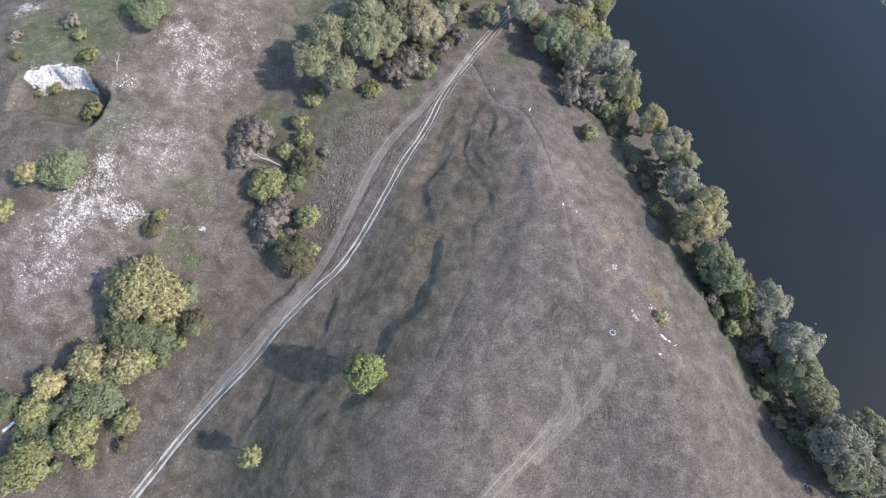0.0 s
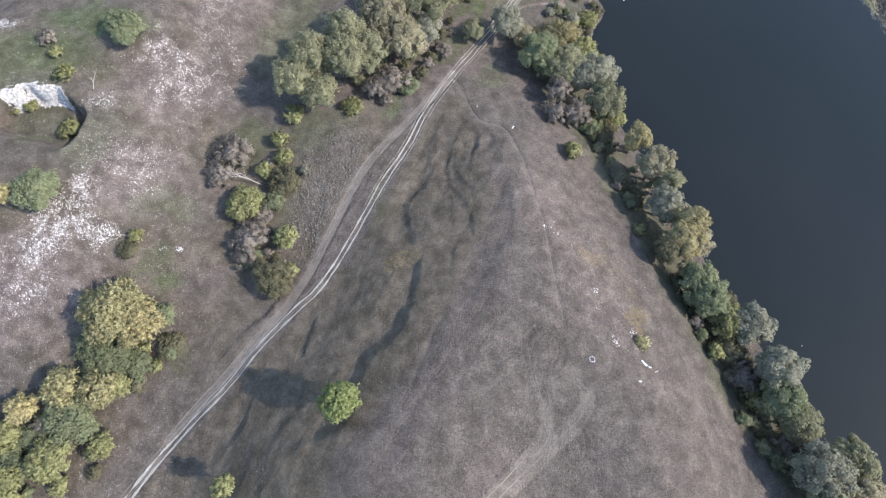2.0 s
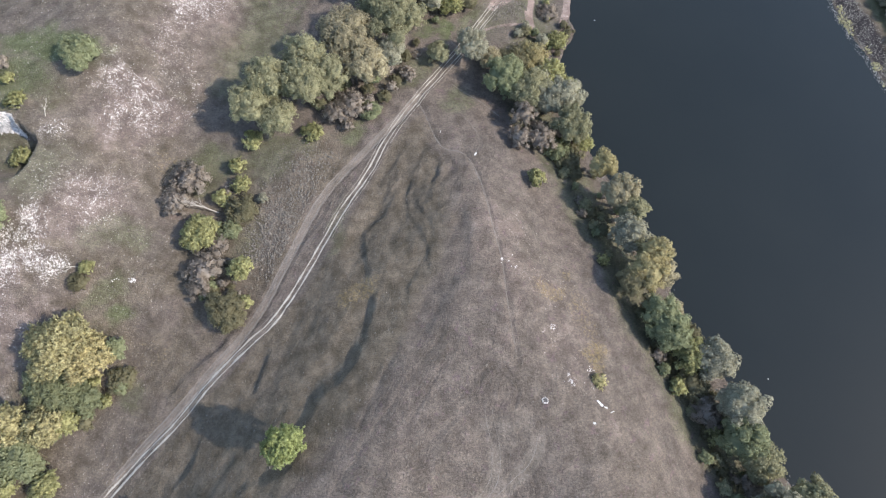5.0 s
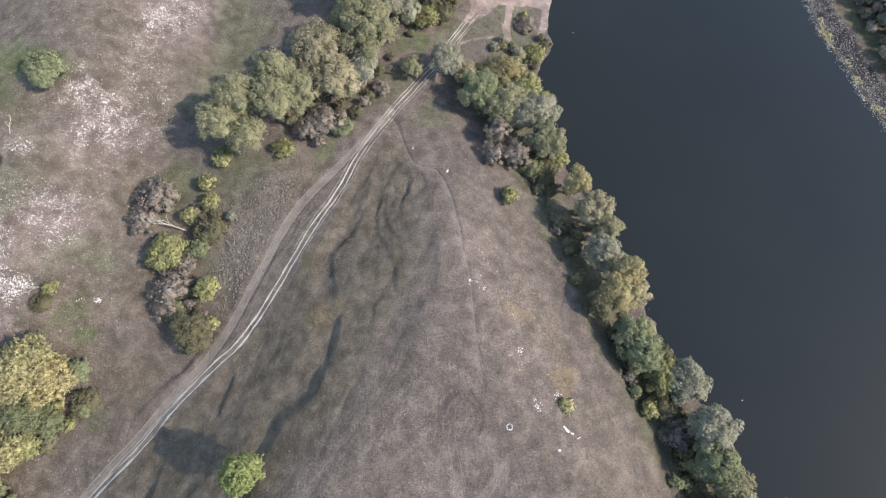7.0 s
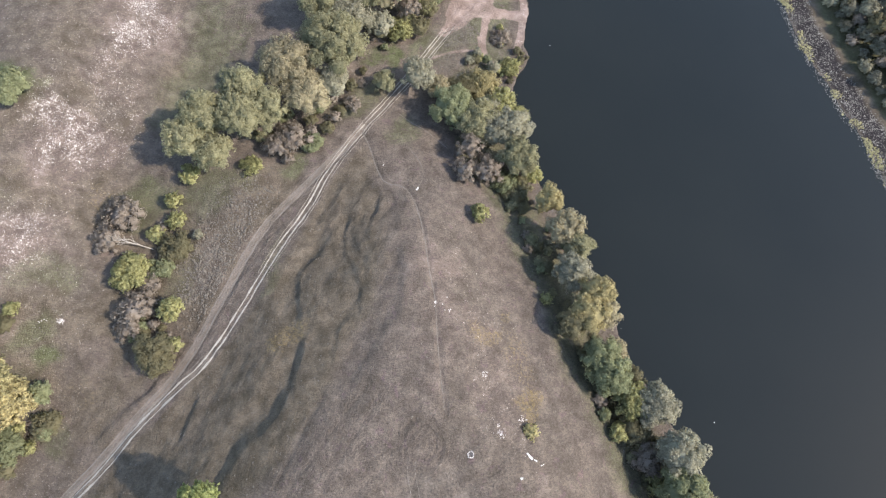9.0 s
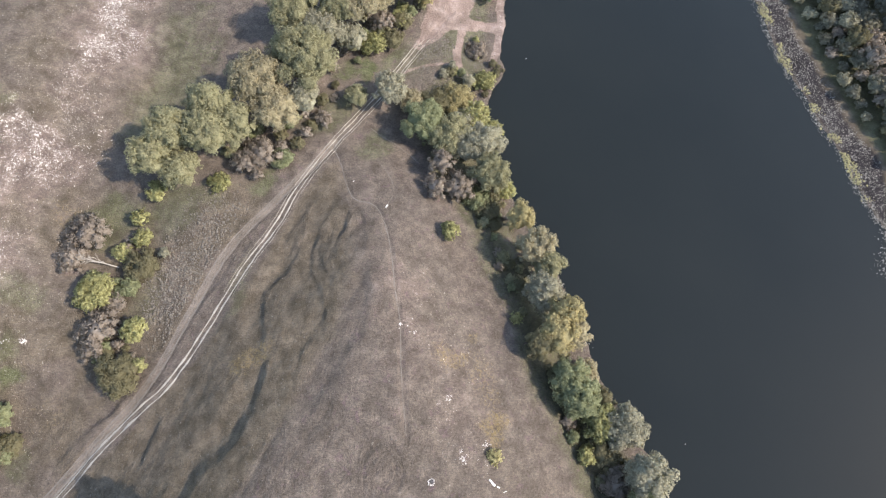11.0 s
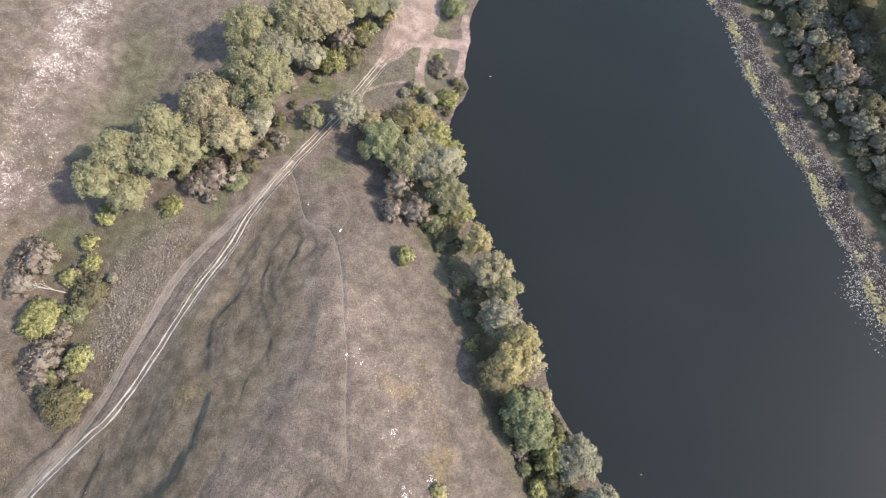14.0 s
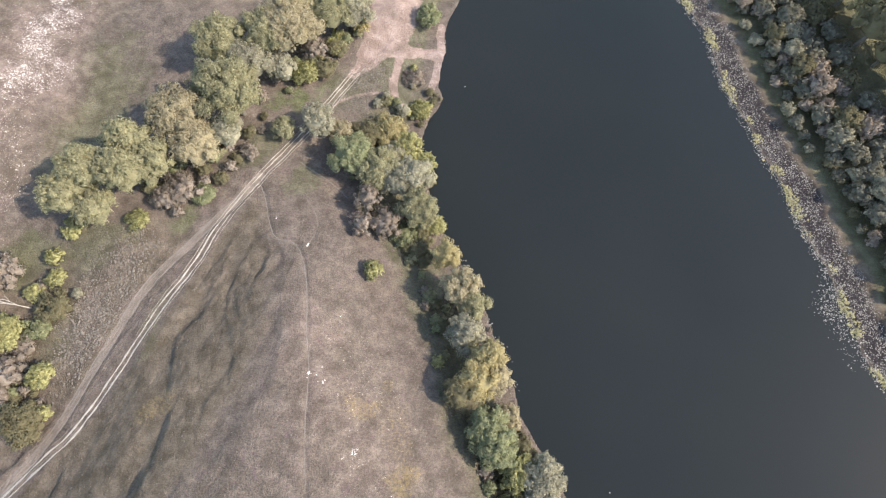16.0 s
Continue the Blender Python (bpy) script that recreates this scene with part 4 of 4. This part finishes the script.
tree("lime", -42.9, -8.2, 2.4, 6.0)

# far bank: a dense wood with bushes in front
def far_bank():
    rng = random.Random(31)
    # the wood's gloom is partly in the leaf colour of the shade kind
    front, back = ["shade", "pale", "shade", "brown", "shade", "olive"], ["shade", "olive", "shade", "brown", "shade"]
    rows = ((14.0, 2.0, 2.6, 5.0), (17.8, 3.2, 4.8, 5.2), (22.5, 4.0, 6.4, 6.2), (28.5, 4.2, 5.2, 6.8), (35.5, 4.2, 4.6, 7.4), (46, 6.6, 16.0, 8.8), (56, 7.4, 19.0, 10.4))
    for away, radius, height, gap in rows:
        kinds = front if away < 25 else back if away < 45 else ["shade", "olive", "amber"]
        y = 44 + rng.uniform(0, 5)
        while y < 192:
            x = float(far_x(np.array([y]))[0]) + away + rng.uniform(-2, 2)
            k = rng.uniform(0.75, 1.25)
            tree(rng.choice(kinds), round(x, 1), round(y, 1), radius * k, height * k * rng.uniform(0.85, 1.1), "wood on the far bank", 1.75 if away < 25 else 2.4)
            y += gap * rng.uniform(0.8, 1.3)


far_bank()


def undergrowth(line, spread, count, kinds, sizes, seed, group):
    """Low shrubs filling a belt along a line."""
    rng = random.Random(seed)
    for _ in range(count):
        k = rng.uniform(0, len(line) - 1.001)
        (ax, ay), (bx, by) = line[int(k)], line[int(k) + 1]
        f = k - int(k)
        size = rng.uniform(*sizes)
        tree(rng.choice(kinds), round(ax + (bx - ax) * f + rng.gauss(0, spread), 1), round(ay + (by - ay) * f + rng.gauss(0, spread), 1), size,
             size * rng.uniform(1.0, 1.6), group, 1.25)


undergrowth([(104, -16), (93, 0), (88, 18), (78, 38), (74, 55), (66, 72), (60, 86), (53, 100)], 2.2, 36,
            ["olive", "green", "sage", "brown", "pale"], (0.6, 1.4), 81, "shrubs on the river bank")
undergrowth([(97, -16), (86, 0), (81, 14), (73, 34), (67, 50), (61, 66), (55, 80), (48, 94)], 1.7, 34,
            ["olive", "green", "olive", "sage", "brown"], (1.1, 2.3), 86, "shrubs on the river bank")
undergrowth([(51, 104), (46, 118), (42, 128), (50, 134), (56, 142)], 4.0, 34,
            ["olive", "green", "lime", "pale", "brown"], (0.9, 1.9), 82, "shrubs on the river bank")
undergrowth([(-30, 92), (-18, 104), (-6, 114), (6, 126), (14, 146), (24, 160)], 3.0, 24,
            ["olive", "green", "sage", "brown"], (1.3, 2.3), 83, "shrubs under the willows")
undergrowth([(-14, 98), (-6, 106), (3, 115), (8, 121)], 2.0, 14,
            ["brown", "olive", "brown", "green"], (1.3, 2.6), 87, "shrubs under the willows")
undergrowth([(57.8, 142), (58.4, 138), (56.3, 134.5), (54, 131)], 1.0, 18, ["olive", "olive", "amber", "tan"], (0.6, 1.3), 88, "shrubs on the river bank")
undergrowth([(12, 140), (17, 146), (23, 152), (29, 159), (34, 167)], 2.2, 32,
            ["olive", "lime", "sage", "brown", "green", "olive"], (1.2, 2.6), 89, "shrubs under the willows")
undergrowth([(-48, 76), (-50, 62), (-46, 52), (-42, 44)], 3.2, 20,
            ["olive", "brown", "green", "brown"], (1.0, 2.0), 84, "shrubs beside the track")
undergrowth([(-66, 26), (-78, 16), (-88, 6), (-98, -4), (-104, -14)], 4.0, 24,
            ["olive", "green", "green", "lime"], (1.2, 2.3), 85, "shrubs in the valley")

# ---- small growth and stones ----
def scattered(name, label, category, mat, spots, shape, seed):
    """One object of many small pieces; spots: rows of x, y, z, size."""
    rng = np.random.RandomState(seed)
    base_v, base_f = shape
    base_v = np.array(base_v)
    n, k = len(spots), len(base_v)
    a = rng.uniform(0, math.tau, n)
    c, s = np.cos(a), np.sin(a)
    stretch = rng.uniform(0.7, 1.35, (n, 3))
    v = base_v[None] * stretch[:, None] * spots[:, 3][:, None, None]
    v = v + rng.normal(0, 0.10, v.shape) * spots[:, 3][:, None, None]
    x = v[..., 0] * c[:, None] - v[..., 1] * s[:, None] + spots[:, 0][:, None]
    y = v[..., 0] * s[:, None] + v[..., 1] * c[:, None] + spots[:, 1][:, None]
    z = v[..., 2] + spots[:, 2][:, None]
    verts = np.stack([x, y, z], -1).reshape(-1, 3)
    faces = (np.array(base_f)[None] + (np.arange(n) * k)[:, None, None]).reshape(-1, len(base_f[0]))
    return tagged(new(name, mesh_of(name, verts, faces, mat)), label, category, kind="stuff")


LUMP = ([(-0.5, -0.1, -0.1), (0, -0.5, -0.1), (0.5, 0.05, -0.1), (0.05, 0.5, -0.1), (-0.25, -0.2, 0.3), (0.25, -0.1, 0.36), (0.05, 0.3, 0.28)],
        [(0, 1, 4), (1, 5, 4), (1, 2, 5), (2, 3, 6), (2, 6, 5), (3, 0, 4), (3, 4, 6), (4, 5, 6)])
MOUND = ([(-0.5, -0.1, -0.1), (0, -0.5, -0.1), (0.5, 0.05, -0.1), (0.05, 0.5, -0.1), (-0.1, -0.05, 0.3), (0.15, 0.1, 0.26)],
         [(0, 1, 4), (1, 2, 5), (1, 5, 4), (2, 3, 5), (3, 4, 5), (3, 0, 4)])
DISC = ([(0.5 * math.cos(k * math.tau / 7), 0.5 * math.sin(k * math.tau / 7), 0.0) for k in range(7)], [tuple(range(7))])


def spots_where(density, box, count, sizes, seed, sink=0.0):
    rng = np.random.RandomState(seed)
    x, y = rng.uniform(box[0], box[2], count), rng.uniform(box[1], box[3], count)
    keep = rng.uniform(0, 1, count) < density(x, y)
    x, y = x[keep], y[keep]
    size = sizes[0] + (sizes[1] - sizes[0]) * rng.uniform(0, 1, len(x)) ** 2
    return np.column_stack([x, y, ground_height(x, y) - sink * size, size])


def chalk_density(x, y):
    return np.maximum.reduce([0.75 * blob(x, y, -93, 54, 11, 8, 45), 0.8 * blob(x, y, -97, 49.5, 8, 6, 20), 0.35 * blob(x, y, -101, 38, 12, 14, 20),
                              0.5 * blob(x, y, -74, 101, 9, 13, 20), 0.35 * blob(x, y, -80, 72, 8, 7), 0.10 * blob(x, y, -60, 145, 8, 38, -8),
                              0.16 * blob(x, y, 46, 38, 12, 30, 25)]) * smooth(0.38, 0.72, 0.6 * value_noise(x * 0.8, y * 0.8, 21) + 0.4 * value_noise(x * 0.3, y * 0.3, 22))


scattered("chalk_rubble", "loose white chalk rubble strewn over the slope", "rubble", CHALK,
          spots_where(chalk_density, (-125, 5, -45, 180), 130000, (0.09, 0.25), 61, 0.1), LUMP, 62)


def weed_density(x, y):
    d, _ = line_distance(x, y, ROAD_RUT)
    e, _ = line_distance(x, y, ROAD_WORN)
    f, _ = line_distance(x, y, HILL_TRACK)
    clear = smooth(1.5, 2.6, np.abs(d)) * smooth(1.5, 2.6, np.abs(e)) * smooth(1.4, 2.5, np.abs(f)) * smooth(3, 6, near_x(y) - x)
    clump = smooth(0.35, 0.7, value_noise(x * 0.28, y * 0.28, 33))
    rough = np.maximum(0.12 + 0.3 * clump, blob(x, y, -28, 68, 9, 20, -25))
    return rough * clear * (1 - pit_depth(x, y)[0])


scattered("tall_weeds", "knee-high pale and brown weed clumps beside the track", "weeds", WEED,
          spots_where(lambda x, y: weed_density(x, y) * blob(x, y, -29, 66, 9, 24, -28, 0.2), (-60, 25, 10, 105), 30000, (0.35, 0.75), 91, -0.05), LUMP, 92)
scattered("dry_weeds", "dense brown weeds between the clay tracks", "weeds", WEED,
          spots_where(lambda x, y: np.maximum.reduce([blob(x, y, 38.5, 146, 5.5, 4.5, 35, 0.2), blob(x, y, 53.5, 147, 4.6, 6.5, 0, 0.2), 0.8 * blob(x, y, 37, 134, 8, 4, 0)]),
                      (26, 126, 62, 156), 8000, (0.25, 0.6), 93, 0.0), LUMP, 94)
scattered("dry_weeds", "brown dry weed tufts covering the hillside", "weeds", WEED,
          spots_where(weed_density, (-120, -25, 80, 170), 70000, (0.18, 0.50), 63, 0.0), MOUND, 64)


def pad_density(x, y):
    east, west = far_x(y) - x, x - near_x(y)
    e = smooth(3.0, 0.5, east) * smooth(-9.5, -7.5, east) * (0.35 + 0.65 * smooth(0.3, 0.6, value_noise(x * 0.5, y * 0.5, 8)))
    bay = blob(x, y, 173, 73, 5, 12) * 0.6 * (east > 0)
    w = 0.8 * smooth(2.6, 0.3, west) * smooth(-2, 0, west) * smooth(0.45, 0.7, value_noise(x * 0 + 3, y * 0.11, 9)) * smooth(120, 100, y)
    return np.maximum(np.maximum(e, bay), w)


pads = np.concatenate([spots_where(pad_density, (130, 20, 200, 205), 130000, (0.12, 0.34), 65), spots_where(pad_density, (52, -20, 120, 140), 16000, (0.18, 0.42), 66)])
pads[:, 2] = np.maximum(pads[:, 2], 0.0) + 0.03
scattered("lily_pads", "floating pale lily pads along the river banks", "water plants", PAD, pads, DISC, 67)


def reed_density(x, y):
    east = far_x(y) - x
    return smooth(1.8, 0, east) * smooth(-3.0, -0.8, east) * smooth(0.45, 0.62, value_noise(x * 0.2, y * 0.28, 12))


reeds = spots_where(reed_density, (130, 20, 200, 205), 90000, (0.3, 0.8), 68)
reeds[:, 2] = np.maximum(reeds[:, 2], 0.0)
scattered("reeds", "yellowed reed clumps at the water's edge", "reeds", REED, reeds, LUMP, 69)


# ---- things on the hill ----
def fire_ring(x, y):
    root = tagged(new("fire_ring"), "ring of white stones round grey ash on the hill", "fire pit")
    root.location = (x, y, ground_at(x, y))
    rng = random.Random(4)
    for k in range(13):
        a = k * math.tau / 13
        r = 0.6 + rng.uniform(-0.08, 0.08)
        me = mesh_of("stone", [tuple(c * rng.uniform(0.24, 0.44) for c in v) for v in LUMP[0]], LUMP[1], CHALK)
        gx, gy = r * math.cos(a), r * math.sin(a)
        part("stone", me, root, at=pose(gx, gy, ground_at(x + gx, y + gy) - root.location.z + 0.06, 0, 0, math.degrees(a) + rng.uniform(-30, 30)))
    verts = [(0, 0, 0.10)] + [(0.5 * math.cos(k * math.tau / 12), 0.5 * math.sin(k * math.tau / 12), 0.05) for k in range(12)]
    part("ash", mesh_of("ash", verts, [(0, 1 + k, 1 + (k + 1) % 12) for k in range(12)], ASH), root, "grey ash and charred wood")


fire_ring(38.7, 18.3)


def board(x, y, length, width, turn, label="broken whitewashed board lying in the grass"):
    bm = bmesh.new()
    bmesh.ops.create_cube(bm, size=1, matrix=Matrix.Diagonal((length, width, 0.10, 1)))
    bmesh.ops.subdivide_edges(bm, edges=[e for e in bm.edges if abs(e.verts[0].co.x - e.verts[1].co.x) > 0.1], cuts=4)
    rng = random.Random(int(length * 100))
    for v in bm.verts:
        v.co.y += rng.uniform(-0.12, 0.12) * width
        v.co.x += rng.uniform(-0.04, 0.04) * length
    me = bpy.data.meshes.new("board")
    bm.to_mesh(me)
    bm.free()
    me.materials.append(BOARD)
    ob = tagged(new("board", me), label, "debris")
    ob.matrix_basis = pose(x, y, ground_at(x, y) + 0.07, 0, 0, turn)


board(51.6, 17.8, 1.7, 0.5, -45)
board(52.9, 16.9, 0.7, 0.3, -20)
board(54.2, 15.9, 1.1, 0.12, 25, "thin pale stick lying in the grass")
board(25.6, 85.5, 1.5, 0.35, 60, "weathered pale plank beside the path")
board(49.3, 13.6, 0.6, 0.4, 10)
board(-108.6, -1.9, 3.6, 0.7, 46, "long white plastic sheet lying in the thicket")


def chalk_heap(x, y, spread, count, seed, label="small heap of white chalk stones"):
    rng = np.random.RandomState(seed)
    px, py = x + rng.normal(0, spread, count), y + rng.normal(0, spread, count)
    spots = np.column_stack([px, py, ground_height(px, py), rng.uniform(0.12, 0.4, count)])
    scattered("chalk_heap", label, "rubble", CHALK, spots, LUMP, seed)


chalk_heap(-66.3, 49.3, 0.5, 50, 71)
chalk_heap(-70.2, 49.4, 0.4, 7, 72)
chalk_heap(45.4, 22.4, 0.5, 34, 73)
chalk_heap(45.0, 24.0, 0.3, 10, 74)
chalk_heap(42.4, 34.8, 0.5, 24, 75)
chalk_heap(50.8, 25.0, 0.7, 12, 76)
chalk_heap(15.7, 94.6, 0.2, 5, 77)
chalk_heap(31.05, 51.8, 0.22, 22, 78)
chalk_heap(33.8, 50.8, 0.9, 10, 79)


def dead_tree(x, y, seed, size, label, turn=0.0):
    rng = random.Random(seed)
    pieces = []

    def limb(a, way, length, r, depth):
        b = a + way * length
        pieces.append(tube(a, b, r, r * 0.62, 5))
        if depth:
            for _ in range(3):
                w = (way + Vector((rng.uniform(-0.8, 0.8), rng.uniform(-0.8, 0.8), rng.uniform(-0.25, 0.4)))).normalized()
                limb(a.lerp(b, rng.uniform(0.55, 1)), w, length * rng.uniform(0.5, 0.75), r * 0.55, depth - 1)

    limb(Vector((0, 0, -0.2)), Vector((-0.62, 0.1, 0.6)).normalized(), size, 0.028 * size + 0.03, 3)
    ob = tagged(new("dead_tree", mesh_of("dead_tree", *joined(pieces), PALE_WOOD, True)), label, "dead tree")
    ob.matrix_basis = pose(x, y, ground_at(x, y), 0, 0, turn)


dead_tree(-46.8, 69.5, 3, 5.2, "bare bleached dead tree among the shrubs")
dead_tree(-78.5, 52.0, 5, 2.6, "leafless grey branches lying on the chalk", 20)
dead_tree(-91.5, 92.0, 6, 2.6, "small bare grey dead tree", -100)
dead_tree(-118, 99.5, 8, 1.5, "bare grey dead branches", 30)
dead_tree(-112, 92.0, 9, 1.2, "bare grey dead branches", 80)


def floating_bottle(x, y):
    verts, faces = joined([tube((-0.17, 0, 0.02), (0.08, 0, 0.02), 0.07, 0.07, 8), tube((0.08, 0, 0.02), (0.18, 0, 0.02), 0.07, 0.02, 8)])
    ob = tagged(new("floating_bottle", mesh_of("floating_bottle", verts, faces, BOARD, True)), "white plastic bottle floating on the river", "bottle")
    ob.location = (x, y, 0)


floating_bottle(69.0, 144.8)
floating_bottle(103.2, 24.5)
